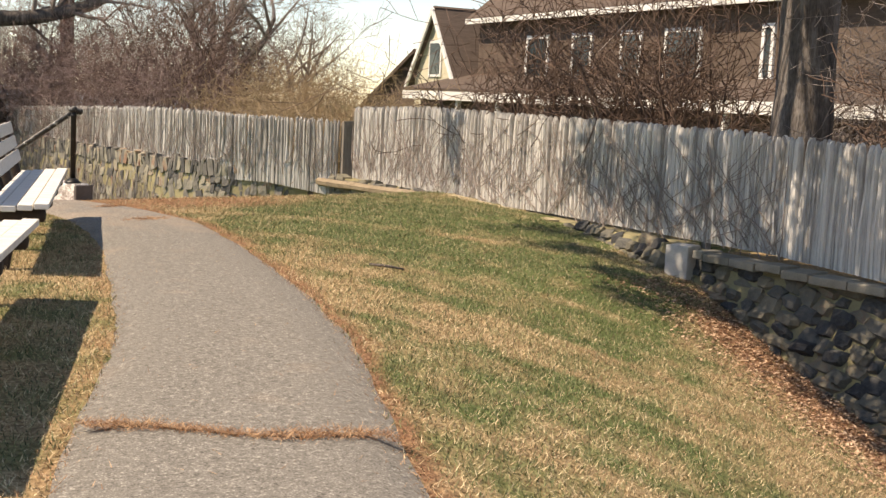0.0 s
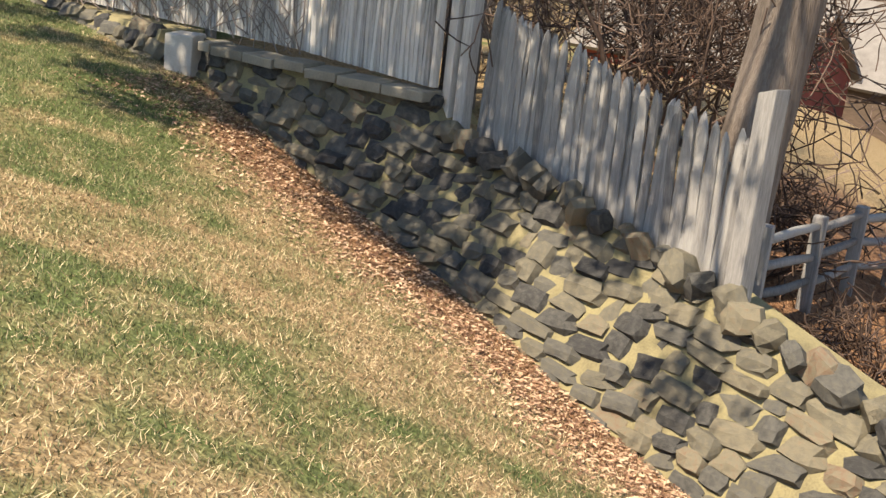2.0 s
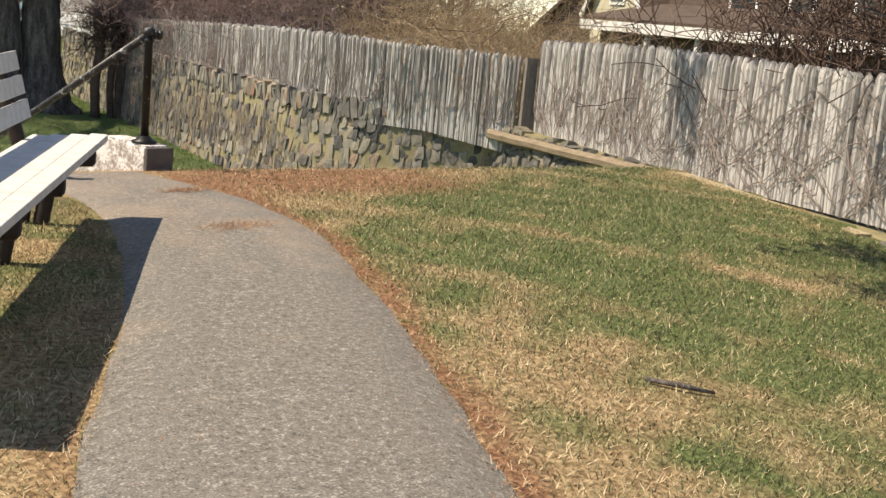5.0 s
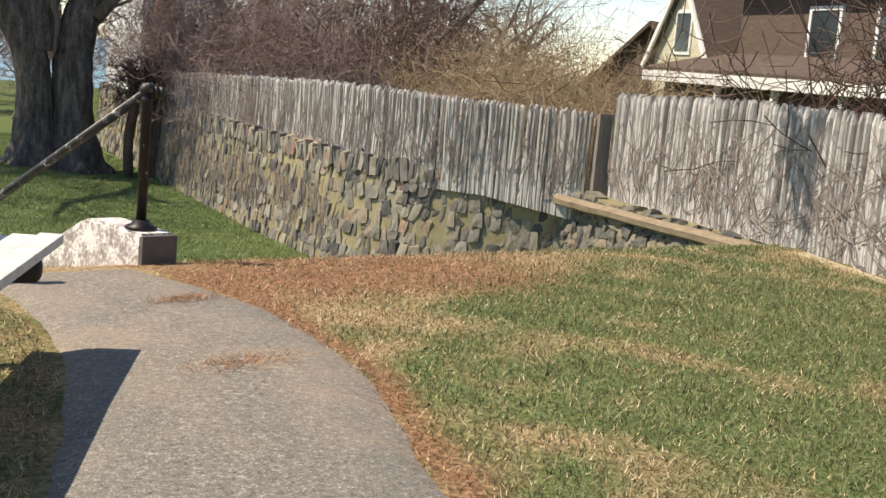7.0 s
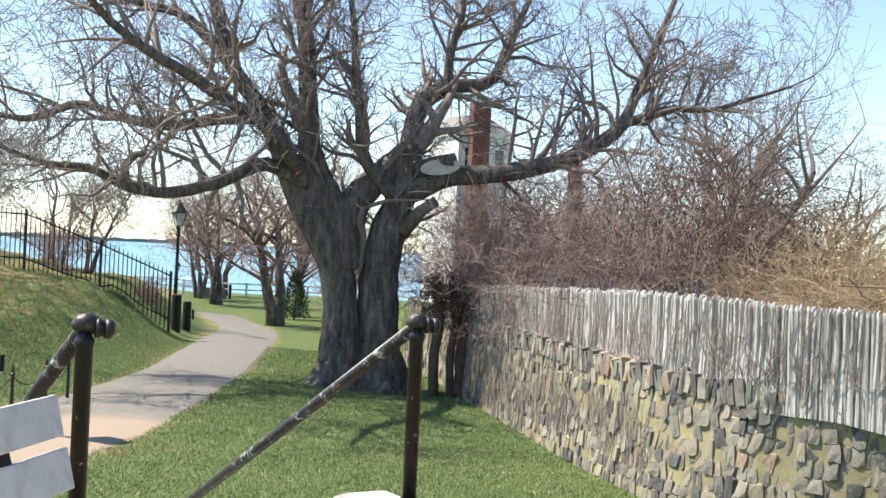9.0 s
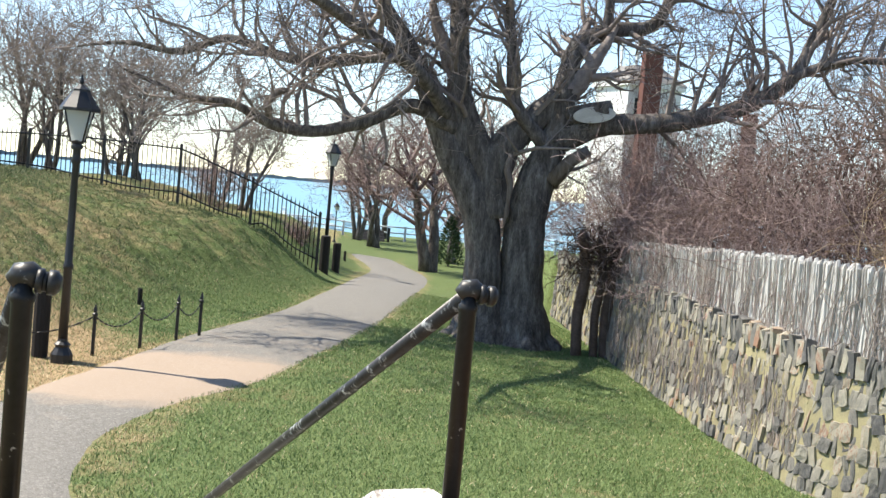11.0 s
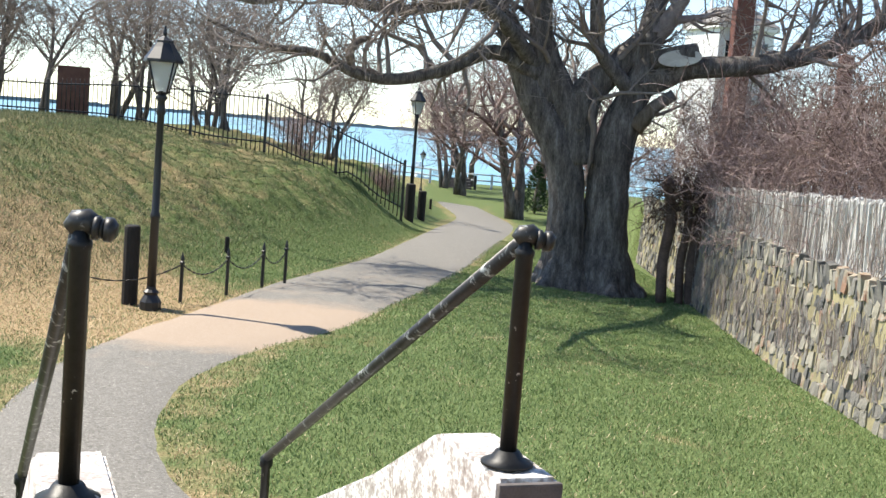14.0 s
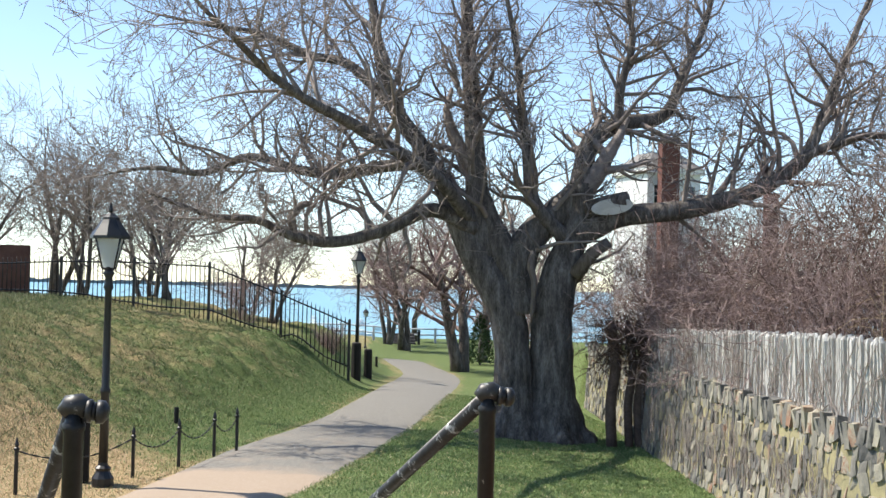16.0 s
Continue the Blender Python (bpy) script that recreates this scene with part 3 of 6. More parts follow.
def pipe_rail(x, y, label, roll):
    """An iron post with a ball-ended tee and a pipe that slopes down the steps."""
    th = empty("handrail", x, y, 0.2, STEP_ROT)
    tagged(th, label, "handrail")
    part("post", lathe([(0.036, 0.0), (0.036, 0.86), (0.041, 0.87), (0.041, 0.89), (0.03, 0.9), (0.03, 0.93)], 14), M_iron, th, smooth=True)
    part("flange", lathe([(0.11, 0.0), (0.11, 0.012), (0.07, 0.03), (0.05, 0.06)], 18), M_iron, th, smooth=True)
    t = Tubes()
    t.add([(0, 4.34, -1.22), (0, 0.05, 0.91)], [0.034, 0.034], 12)
    t.object("rail", M_worn_pipe, th, "worn pipe with flaking black paint")
    e = Tubes()
    e.add([(-0.035, 0.02, 0.925), (-0.01, 0.01, 0.95), (0.02, 0, 0.955), (0.05, -0.01, 0.94)], [0.03, 0.045, 0.045, 0.034], 12)
    e.add([(0.04, -0.01, 0.938), (0.06, -0.015, 0.936)], [0.042, 0.042], 12)
    e.add([(0.06, -0.015, 0.936), (0.075, -0.02, 0.934)], [0.034, 0.034], 12)
    e.add([(0.075, -0.02, 0.934), (0.1, -0.025, 0.932), (0.115, -0.03, 0.93)], [0.042, 0.042, 0.024], 12)
    e.object("tee_fitting", M_worn_pipe, th, "worn pipe tee with a ball end")
    lo = part("lower_post", lathe([(0.035, -0.2), (0.035, 0.62), (0.05, 0.64), (0.05, 0.7), (0.02, 0.73)], 12), M_iron, th, smooth=True)
    lo.location = (0, 4.34, -1.92)
    return th


cheek_wall(0.31, 2.72, "sloping side wall of the steps, peeling white paint over stone")
cheek_wall(-1.3, 2.05, "sloping side wall of the steps, flaking white paint over stone")
pipe_rail(0.315, 2.63, "black iron pipe handrail, paint worn to pale metal", 0)
pipe_rail(-1.285, 1.86, "black iron pipe handrail beside the bench, paint worn", 0)

M_bench = surface("bench_white_paint", [(0.25, (0.42, 0.40, 0.37)), (0.5, (0.66, 0.64, 0.61)), (0.8, (0.78, 0.76, 0.73))], scale=3, fine=40, rough=0.75, bump=0.4, bump_size=0.006, stretch=(5, 1, 5))
M_bench_leg = surface("bench_leg_brown", [(0.3, (0.02, 0.014, 0.012)), (0.7, (0.05, 0.035, 0.03))], scale=6, fine=40, rough=0.7)


def park_bench(x, y, rz, length, label):
    """A long slatted bench; local x runs along it, the sitter faces -y; the front edge is y = 0."""
    th = empty("park_bench", x, y, H(x, y) - 0.01, rz)
    tagged(th, label, "bench", group="benches beside the path")
    for i in range(4):
        y0 = 0.005 + 0.122 * i
        bm = box(0, length, y0, y0 + 0.108, 0.525 - 0.012 * i, 0.57 - 0.012 * i, 0.006)
        part("seat_slat", bm, M_bench, th)
    for i in range(3):
        z = 0.70 + 0.148 * i
        yb = 0.515 + 0.04 * i
        bm = box(0, length, -0.016, 0.016, -0.06, 0.06, 0.006)
        ob = part("back_slat", bm, M_bench, th)
        ob.matrix_local = Matrix.Translation((0, yb, z)) @ pose(0, 0, 0, -14)
    for k in range(4):
        lx = 0.3 + (length - 0.6) * k / 3
        leg = Tubes()
        leg.add(smooth_line([(lx, 0.47, 0.0), (lx, 0.46, 0.3), (lx, 0.53, 0.6), (lx, 0.66, 1.05)], 4), [0.045] * 12 + [0.032], 8)
        leg.add(smooth_line([(lx, 0.36, 0.0), (lx, 0.33, 0.18), (lx, 0.3, 0.34), (lx, 0.27, 0.44)], 4), [0.05] * 12 + [0.05], 8)
        leg.object("bench_support", M_bench_leg, th)
        br = Tubes()
        br.add([(lx, 0.04, 0.455), (lx, 0.06, 0.455), (lx, 0.48, 0.43), (lx, 0.5, 0.43)], [0.04, 0.062, 0.062, 0.04], 12)
        br.object("seat_bearer", M_bench_leg, th)
    return th


park_bench(-2.52, -3.73, math.degrees(math.atan2(0.912, 0.41)), 4.2, "long slatted park bench, chalky white paint, dark supports")
park_bench(-4.91, -8.46, math.degrees(math.atan2(0.89, 0.46)), 4.2, "long slatted park bench, worn whitish paint, on the grass")

# ---- lamps, posts, chains and the iron fence ----
M_black = surface("gloss_black", [(0.3, (0.010, 0.010, 0.011)), (0.8, (0.022, 0.022, 0.024))], scale=6, fine=60, rough=0.42, bump=0.15, bump_size=0.003, spec=0.5)
M_lamp_glass, nt_, b_ = mat("lamp_glass", 0.15)
b_.inputs["Base Color"].default_value = (0.75, 0.78, 0.78, 1)
b_.inputs["Transmission Weight"].default_value = 0.55
b_.inputs["Roughness"].default_value = 0.35


def street_lamp(x, y, z, label):
    th = empty("street_lamp", x, y, z)
    tagged(th, label, "street lamp", group="lanterns along the path")
    part("base", lathe([(0.16, -0.1), (0.16, 0.12), (0.13, 0.17), (0.1, 0.22), (0.12, 0.26), (0.075, 0.3), (0.07, 0.34)], 10), M_black, th, smooth=False)
    part("pole", lathe([(0.068, 0.3), (0.062, 1.3), (0.075, 1.32), (0.075, 1.36), (0.058, 1.4), (0.05, 2.75), (0.075, 2.8), (0.06, 2.86), (0.055, 2.95), (0.09, 3.0), (0.05, 3.06)], 14), M_black, th, smooth=True)
    lan = part("lantern_frame", lathe([(0.06, 3.04), (0.11, 3.07), (0.11, 3.09), (0.05, 3.1)], 4), M_black, th)
    fr = Tubes()
    for k in range(4):
        w = math.radians(45 + 90 * k)
        fr.add([(0.12 * math.cos(w), 0.12 * math.sin(w), 3.07), (0.25 * math.cos(w), 0.25 * math.sin(w), 3.5)], [0.014, 0.014], 6)
    fr.object("lantern_bars", M_black, lan)
    for k in range(4):
        w0, w1 = math.radians(45 + 90 * k), math.radians(135 + 90 * k)
        q = [(0.115 * math.cos(w0), 0.115 * math.sin(w0), 3.08), (0.115 * math.cos(w1), 0.115 * math.sin(w1), 3.08), (0.243 * math.cos(w1), 0.243 * math.sin(w1), 3.5), (0.243 * math.cos(w0), 0.243 * math.sin(w0), 3.5)]
        inn = [(a * 0.97, b * 0.97, c) for a, b, c in q]
        f = [(0, 1, 2, 3), (7, 6, 5, 4), (0, 4, 5, 1), (1, 5, 6, 2), (2, 6, 7, 3), (3, 7, 4, 0)]
        ob = mesh_object("pane", q + inn, f, M_lamp_glass, lan, "pale frosted glass pane")
        ob.visible_shadow = False
    part("roof", lathe([(0.29, 3.49), (0.29, 3.53), (0.17, 3.7), (0.13, 3.76), (0.13, 3.79), (0.05, 3.84), (0.02, 3.86), (0.035, 3.89), (0.012, 3.99)], 8), M_black, th)
    bulb = part("bulb", lathe([(0.02, 3.1), (0.05, 3.2), (0.06, 3.3), (0.03, 3.36)], 10), M_lamp_glass, th, smooth=True)
    bulb.visible_shadow = False
    return th


lamp_near = street_lamp(-3.6, 17.35, H(-3.6, 17.35), "tall black iron street lamp with a glazed lantern")
copy_thing(lamp_near, pose(1.42, 41.0, H(1.42, 41.0), 0, 0, 20)).scale = (1.05, 1.05, 1.08)
copy_thing(lamp_near, pose(2.9, 64.6, H(2.9, 64.6), 0, 0, 50)).scale = (0.6, 0.6, 0.56)
lamp_near.scale = (1.08, 1.08, 1.13)


def chain_posts():
    spots = [(-4.75, 16.5), (-3.25, 18.2), (-2.62, 19.4), (-2.1, 20.7), (-1.72, 21.4)]
    made = []
    for x, y in spots:
        th = empty("chain_post", x, y, H(x, y))
        tagged(th, "thin black iron marker post with a pointed head", "post", group="chain posts by the path")
        part("shaft", lathe([(0.032, -0.1), (0.03, 0.66), (0.045, 0.67), (0.045, 0.7), (0.025, 0.72)], 8), M_black, th)
        part("finial", lathe([(0.02, 0.72), (0.036, 0.75), (0.006, 0.86)], 8), M_black, th)
        made.append((x, y, H(x, y) + 0.66))
    for a, b in zip(made, made[1:]):
        t = Tubes()
        pts = [Vector(a).lerp(Vector(b), k / 10) - Vector((0, 0, 0.22 * (1 - (2 * k / 10 - 1) ** 2))) for k in range(11)]
        for p, q in zip(pts, pts[1:]):
            t.add([p, p.lerp(q, 0.5), q], [0.008, 0.016, 0.008], 5)
        tagged(t.object("chain", M_black), "slack black iron chain between marker posts", "chain", group="chains between posts")


chain_posts()


def bollard(x, y, tall, r, label):
    th = part("bollard", lathe([(r, -0.1), (r, tall - 0.06), (r * 0.96, tall - 0.02), (r * 0.8, tall)], 12), surface("tarred_post", [(0.3, (0.014, 0.013, 0.012)), (0.8, (0.035, 0.03, 0.027))], scale=6, fine=40, rough=0.8, stretch=(6, 6, 1)))
    th.matrix_world = pose(x, y, H(x, y), 1, 0, 0)
    return tagged(th, label, "bollard")


bollard(-4.0, 17.7, 1.3, 0.13, "thick tarred wooden post beside the lamp")
bollard(1.25, 37.4, 1.2, 0.16, "thick dark wooden post by the fence end")
bollard(1.75, 39.5, 1.0, 0.14, "squat dark post below the lamp")
bollard(-3.1, 23.6, 0.35, 0.05, "short dark stump on the slope")
bollard(2.4, 45.5, 0.4, 0.05, "short leaning dark peg in the grass")


def iron_fence():
    """Panels of upright iron bars between stout posts, climbing the mound."""
    xs = [-14.4, -12.25, -10.1, -7.95, -5.75, -3.45, -1.2, 0.95]
    th = tagged(new("iron_fence"), "black wrought-iron railing climbing the grassy mound", "fence")
    r = random.Random(2)
    zt = lambda x: interp(x, [-14, -10, -7.9, -5.7, -3.4, -1.2, 0.95], [2.05, 2.1, 2.22, 2.24, 2.16, 1.34, 0.45])
    for x in xs:
        ob = part("post", lathe([(0.06, 0), (0.06, 1.0), (0.075, 1.01), (0.03, 1.04)], 4), M_black, th)
        z0 = H(x, 36) - 0.1
        ob.matrix_world = pose(x, 36, z0, 0, 0, 45) @ Matrix.Diagonal((1, 1, (zt(x) - z0) / 1.04, 1))
    for a, b in zip(xs, xs[1:]):
        for lift in (0, 1):
            t = Tubes()
            n = 6
            pts = []
            for k in range(n + 1):
                x = a + (b - a) * k / n
                u = k / n
                sag = 0.1 * (4 * u * (1 - u))
                pts.append((x, 36, (zt(x) - 0.16 - sag * 0) if lift else max(H(x, 36) + 0.16, zt(x) - 1.5)))
            t.add(pts, [0.028] * (n + 1), 4)
            t.object("rail", M_black, th)
        n = 16
        for k in range(1, n):
            x = a + (b - a) * k / n
            z0, z1 = H(x, 36) + 0.05, zt(x) - 0.02
            t = Tubes()
            t.add([(x, 36, z0), (x, 36, z1 - 0.06), (x, 36, z1 + 0.04)], [0.019, 0.019, 0.004], 4)
            t.object("bar", M_black, th)


iron_fence()
M_brownstone = surface("brownstone", [(0.3, (0.07, 0.035, 0.028)), (0.7, (0.13, 0.07, 0.055))], scale=3, fine=50, rough=0.9, bump=0.5)
mon = part("monument", box(-0.52, 0.52, -0.15, 0.15, -0.3, 1.72, 0.03), M_brownstone)
mon.matrix_world = pose(-10.3, 40, 0.9, 0, 0, 4)
tagged(mon, "plain reddish-brown stone slab standing behind the railing", "monument")
M_brick = surface("red_brick_far", [(0.3, (0.10, 0.04, 0.035)), (0.7, (0.16, 0.075, 0.06))], scale=8, fine=60, rough=0.9)


def far_steps():
    th = empty("far_steps", 5.75, 73.5, H(5.75, 73.5) - 0.05)
    tagged(th, "short flight of dark steps at the end of the path", "steps")
    for i in range(4):
        part("step", box(-0.75, 0.75, 0.3 * i, 0.3 * i + 0.35, 0, 0.17 * (i + 1), 0.01), M_granite, th)
    for sx in (-0.95, 0.95):
        part("newel", box(sx - 0.08, sx + 0.08, -0.1, 0.08, 0, 0.95, 0.02), M_black, th)
    return th


far_steps()
bin_ = part("litter_bin", lathe([(0.28, 0), (0.3, 0.55), (0.33, 0.57), (0.33, 0.62), (0.26, 0.64)], 14), M_black)
bin_.matrix_world = pose(6.55, 52, H(6.55, 52))
tagged(bin_, "low dark litter bin on the lawn by the path", "litter bin")


def rail_fence_far():
    """The low white-grey railing above the shore."""
    th = tagged(new("shore_railing"), "pale low railing along the top of the shore", "railing")
    mt = surface("pale_rail", [(0.3, (0.5, 0.5, 0.5)), (0.7, (0.68, 0.68, 0.68))], rough=0.7)
    for k in range(26):
        x = -14 + 2.0 * k
        part("post", box(x - 0.07, x + 0.07, 75.93, 76.07, H(x, 76) - 0.2, H(x, 76) + 0.95, 0.01), mt, th)
    for lift in (0.5, 0.88):
        t = Tubes()
        t.add([(-14 + 2.0 * k, 76, H(-14 + 2.0 * k, 76) + lift) for k in range(26)], [0.05] * 26, 5)
        t.object("rail", mt, th)


rail_fence_far()

# ---- trees and shrubs ----
M_bark = surface("grey_bark", [(0.32, (0.03, 0.025, 0.022)), (0.5, (0.125, 0.108, 0.097)), (0.7, (0.29, 0.265, 0.24))], scale=3.5, fine=22, rough=0.95, bump=1.0, bump_size=0.05, stretch=(2.2, 2.2, 0.5))
M_bark_pale = surface("pale_shaggy_bark", [(0.25, (0.06, 0.05, 0.042)), (0.5, (0.17, 0.14, 0.12)), (0.75, (0.30, 0.26, 0.22))], scale=5, fine=26, rough=0.95, bump=1.0, bump_size=0.05, stretch=(3, 3, 0.35))
M_twig = surface("twig_bark", [(0.3, (0.15, 0.12, 0.105)), (0.7, (0.33, 0.285, 0.26))], scale=4, fine=20, rough=0.9, bump=0)
M_twig_red = surface("red_twigs", [(0.3, (0.12, 0.075, 0.068)), (0.7, (0.37, 0.28, 0.26))], scale=4, fine=20, rough=0.9, bump=0, per_island=0.5)
M_twig_dark = surface("dark_twigs", [(0.3, (0.05, 0.032, 0.025)), (0.7, (0.17, 0.115, 0.09))], scale=4, fine=20, rough=0.9, bump=0, per_island=0.4)
M_twig_straw = surface("straw_canes", [(0.3, (0.24, 0.17, 0.10)), (0.7, (0.48, 0.37, 0.24))], scale=4, fine=20, rough=0.9, bump=0, per_island=0.5)
M_cut = surface("sawn_wood", [(0.3, (0.42, 0.39, 0.34)), (0.7, (0.62, 0.59, 0.53))], scale=6, fine=40, rough=0.9)


def grow(t, p, d, length, r, depth, rnd, up=0.12, kids=4, wild=0.35, sides=5, least=0.0035):
    """A branch with its side branches, added to the tubes t."""
    n = 4 if depth > 0 else 3
    pts, rad = [p.copy()], [r]
    for i in range(n):
        d = (d + Vector((rnd.gauss(0, wild), rnd.gauss(0, wild), rnd.gauss(0, wild) + up)) * 0.55).normalized()
        p = p + d * (length / n)
        pts.append(p.copy())
        rad.append(max(r * (1 - 0.8 * (i + 1) / n), least))
    t.add(pts, rad, sides if r > 0.03 else 3, cap=False)
    if depth <= 0:
        return
    for k in range(kids):
        u = 0.25 + 0.75 * (k + rnd.random()) / kids
        i = min(int(u * n), n - 1)
        q = pts[i].lerp(pts[i + 1], u * n - i)
        run = (pts[i + 1] - pts[i]).normalized()
        side = run.cross(Vector((rnd.gauss(0, 1), rnd.gauss(0, 1), rnd.gauss(0, 1)))).normalized()
        grow(t, q, (run * 0.55 + side * 0.85).normalized(), length * rnd.uniform(0.42, 0.7), max(rad[i] * 0.55, 0.005), depth - 1, rnd, up, kids, wild, sides, least)


def great_tree(x, y):
    """The old double-trunked tree with long low limbs; limb lines are local (across, deep, up)."""
    th = empty("tree", x, y, H(x, y) - 0.05)
    tagged(th, "huge old leafless tree with a split trunk and long low limbs", "tree")
    limbs = {
        "left_trunk": ([(-0.42, 0, -0.1), (-0.55, 0, 1.0), (-0.56, 0, 1.9), (-0.8, 0, 3.1), (-1.57, 0.1, 4.4), (-2.16, 0.2, 5.7), (-2.75, 0.2, 6.7), (-3.34, 0.1, 7.5), (-3.8, -0.2, 8.6), (-4.1, -0.5, 10.2), (-4.7, -0.9, 11.7)],
                       [0.8, 0.62, 0.58, 0.54, 0.43, 0.33, 0.27, 0.23, 0.18, 0.12, 0.05]),
        "right_trunk": ([(0.45, 0, -0.1), (0.4, 0, 1.0), (0.36, 0, 1.9), (0.36, 0, 3.1), (0.6, 0, 4.1), (0.92, 0, 5.0), (1.02, 0.1, 5.9)], [0.92, 0.72, 0.66, 0.62, 0.54, 0.44, 0.33]),
        "limb": ([(-1.3, 0.1, 4.2), (-1.44, 0.2, 5.8), (-1.57, 0.3, 7.5), (-1.66, 0.5, 9.1), (-1.83, 0.6, 10.9), (-2.2, 0.8, 12.8)], [0.3, 0.26, 0.22, 0.18, 0.12, 0.05]),
        "limb.x": ([(-0.45, 0.05, 2.9), (-0.5, 0.1, 3.8), (-0.25, 0.15, 4.6), (0.4, 0.15, 5.3), (0.95, 0.15, 5.8)], [0.5, 0.46, 0.36, 0.33, 0.3]),
        "limb.y": ([(-0.5, 0.05, 3.6), (-0.95, 0.15, 4.6), (-1.35, 0.25, 5.5), (-1.5, 0.3, 6.2)], [0.42, 0.36, 0.3, 0.24]),
        "limb.a": ([(0.8, -0.1, 4.7), (1.77, -0.4, 5.2), (3.2, -0.8, 5.4), (4.5, -1.1, 5.76), (5.7, -1.4, 6.5), (6.2, -1.5, 7.5), (6.7, -1.6, 9.0), (7.3, -1.9, 10.7)], [0.28, 0.25, 0.23, 0.2, 0.17, 0.13, 0.09, 0.04]),
        "limb.b": ([(4.9, -1.2, 5.95), (5.9, -1.6, 6.7), (6.9, -1.9, 7.1), (7.9, -2.2, 7.15), (9.7, -2.6, 7.8)], [0.12, 0.11, 0.09, 0.06, 0.03]),
        "limb.c": ([(1.0, 0.1, 5.7), (1.24, 0.3, 6.9), (2.0, 0.6, 7.5), (3.2, 1.0, 7.8), (3.7, 1.2, 8.7), (4.4, 1.5, 10.3), (4.9, 1.7, 12.1)], [0.31, 0.24, 0.2, 0.16, 0.12, 0.08, 0.03]),
        "limb.d": ([(2.0, 0.6, 7.4), (2.0, 0.5, 8.2), (2.2, 0.3, 9.5), (1.9, 0.1, 11.2)], [0.14, 0.11, 0.08, 0.04]),
        "limb.e": ([(-1.5, 0, 4.85), (-2.55, -0.4, 5.25), (-3.6, -0.8, 4.78), (-4.65, -1.2, 4.45), (-5.57, -1.5, 4.5), (-6.5, -1.8, 4.85), (-7.4, -2.0, 4.9), (-8.6, -2.3, 5.3)], [0.2, 0.17, 0.15, 0.13, 0.11, 0.085, 0.06, 0.03]),
        "limb.f": ([(-2.6, 0.2, 6.4), (-3.6, 0.6, 6.3), (-4.65, 0.9, 6.1), (-5.6, 1.1, 6.2), (-6.75, 1.4, 6.5), (-7.9, 1.6, 6.1), (-9.1, 1.8, 6.2), (-10.2, 1.9, 6.0)], [0.17, 0.15, 0.13, 0.115, 0.1, 0.08, 0.055, 0.02]),
        "limb.g": ([(-3.2, 0.1, 7.3), (-4.4, 0.5, 8.6), (-5.4, 0.9, 8.9), (-6.5, 1.2, 9.4), (-7.7, 1.4, 9.6), (-9.2, 1.7, 9.9)], [0.15, 0.12, 0.1, 0.08, 0.05, 0.02]),
        "limb.i": ([(-1.5, 0.1, 5.0), (-2.6, -1.4, 5.9), (-4.2, -3.2, 6.6), (-5.8, -5.0, 7.2), (-7.2, -6.6, 8.2)], [0.19, 0.16, 0.13, 0.09, 0.04]),
        "limb.h": ([(0.6, -0.1, 4.7), (-0.2, -0.3, 5.57), (-0.5, -0.5, 7.3), (-0.7, -0.7, 8.6), (-1.1, -1.0, 10.4)], [0.2, 0.15, 0.11, 0.08, 0.04]),
    }
    rnd = random.Random(31)
    for name, (pts, rad) in limbs.items():
        twigs = Tubes()
        line = smooth_line(pts, 5)
        rr_ = np.interp(np.linspace(0, len(rad) - 1, len(line)), range(len(rad)), rad)
        t = Tubes()
        thick = "trunk" in name
        t.add([p + Vector((noise.noise(p * 0.9), noise.noise(p * 0.9 + Vector((9, 0, 0))), 0)) * (0.06 if not thick else 0.03) for p in line],
              [r * (1 + 0.12 * noise.noise(p * 2.3)) * (1 - 0.24 * min(1, max(0, p.z)) * thick) for r, p in zip(rr_, line)], 20 if thick else 10)
        limb = t.object(name.split(".")[0], M_bark, th)
        n = len(line)
        for k in range(4 if name in ("right_trunk", "limb.x", "limb.y") else 26):
            u = rnd.uniform(0.45 if thick else 0.22, 1.0)
            i = min(int(u * (n - 1)), n - 2)
            run = (line[i + 1] - line[i]).normalized()
            side = run.cross(Vector((rnd.gauss(0, 1), rnd.gauss(0, 1), rnd.gauss(0, 0.6)))).normalized()
            d = (run * 0.4 + side * 0.8 + Vector((0, 0, 0.35))).normalized()
            grow(twigs, line[i], d, rnd.uniform(1.2, 2.9) * (1.1 - 0.3 * u), min(rr_[i] * 0.5, 0.075), 3 if k % 2 == 0 else 2, rnd, 0.14, 4, 0.46, 5, 0.008)
        grow(twigs, line[-1], (line[-1] - line[-2]).normalized(), 2.2, rr_[-1], 3, rnd, 0.1, 4, 0.4, 5, 0.0065)
        twigs.object("twig_spray", M_twig, limb)
    stub = Tubes()
    stub.add([(-5.63, -1.5, 4.55), (-5.72, -1.5, 4.95), (-5.5, -1.5, 5.2), (-5.3, -1.5, 5.26)], [0.08, 0.1, 0.09, 0.05], 8)
    stub.object("broken_stub", M_bark_pale, th, "broken pale stub")
    saw = Tubes()
    saw.add([(1.1, -0.2, 5.35), (1.55, -0.5, 5.52), (1.9, -0.75, 5.6)], [0.24, 0.2, 0.19], 14)
    saw.object("cut_limb", M_bark, th)
    disc = part("sawn_face", lathe([(0.01, 0), (0.17, 0.0), (0.185, 0.02), (0.17, 0.03), (0.01, 0.032)], 20), M_cut, th, "pale sawn end of a limb")
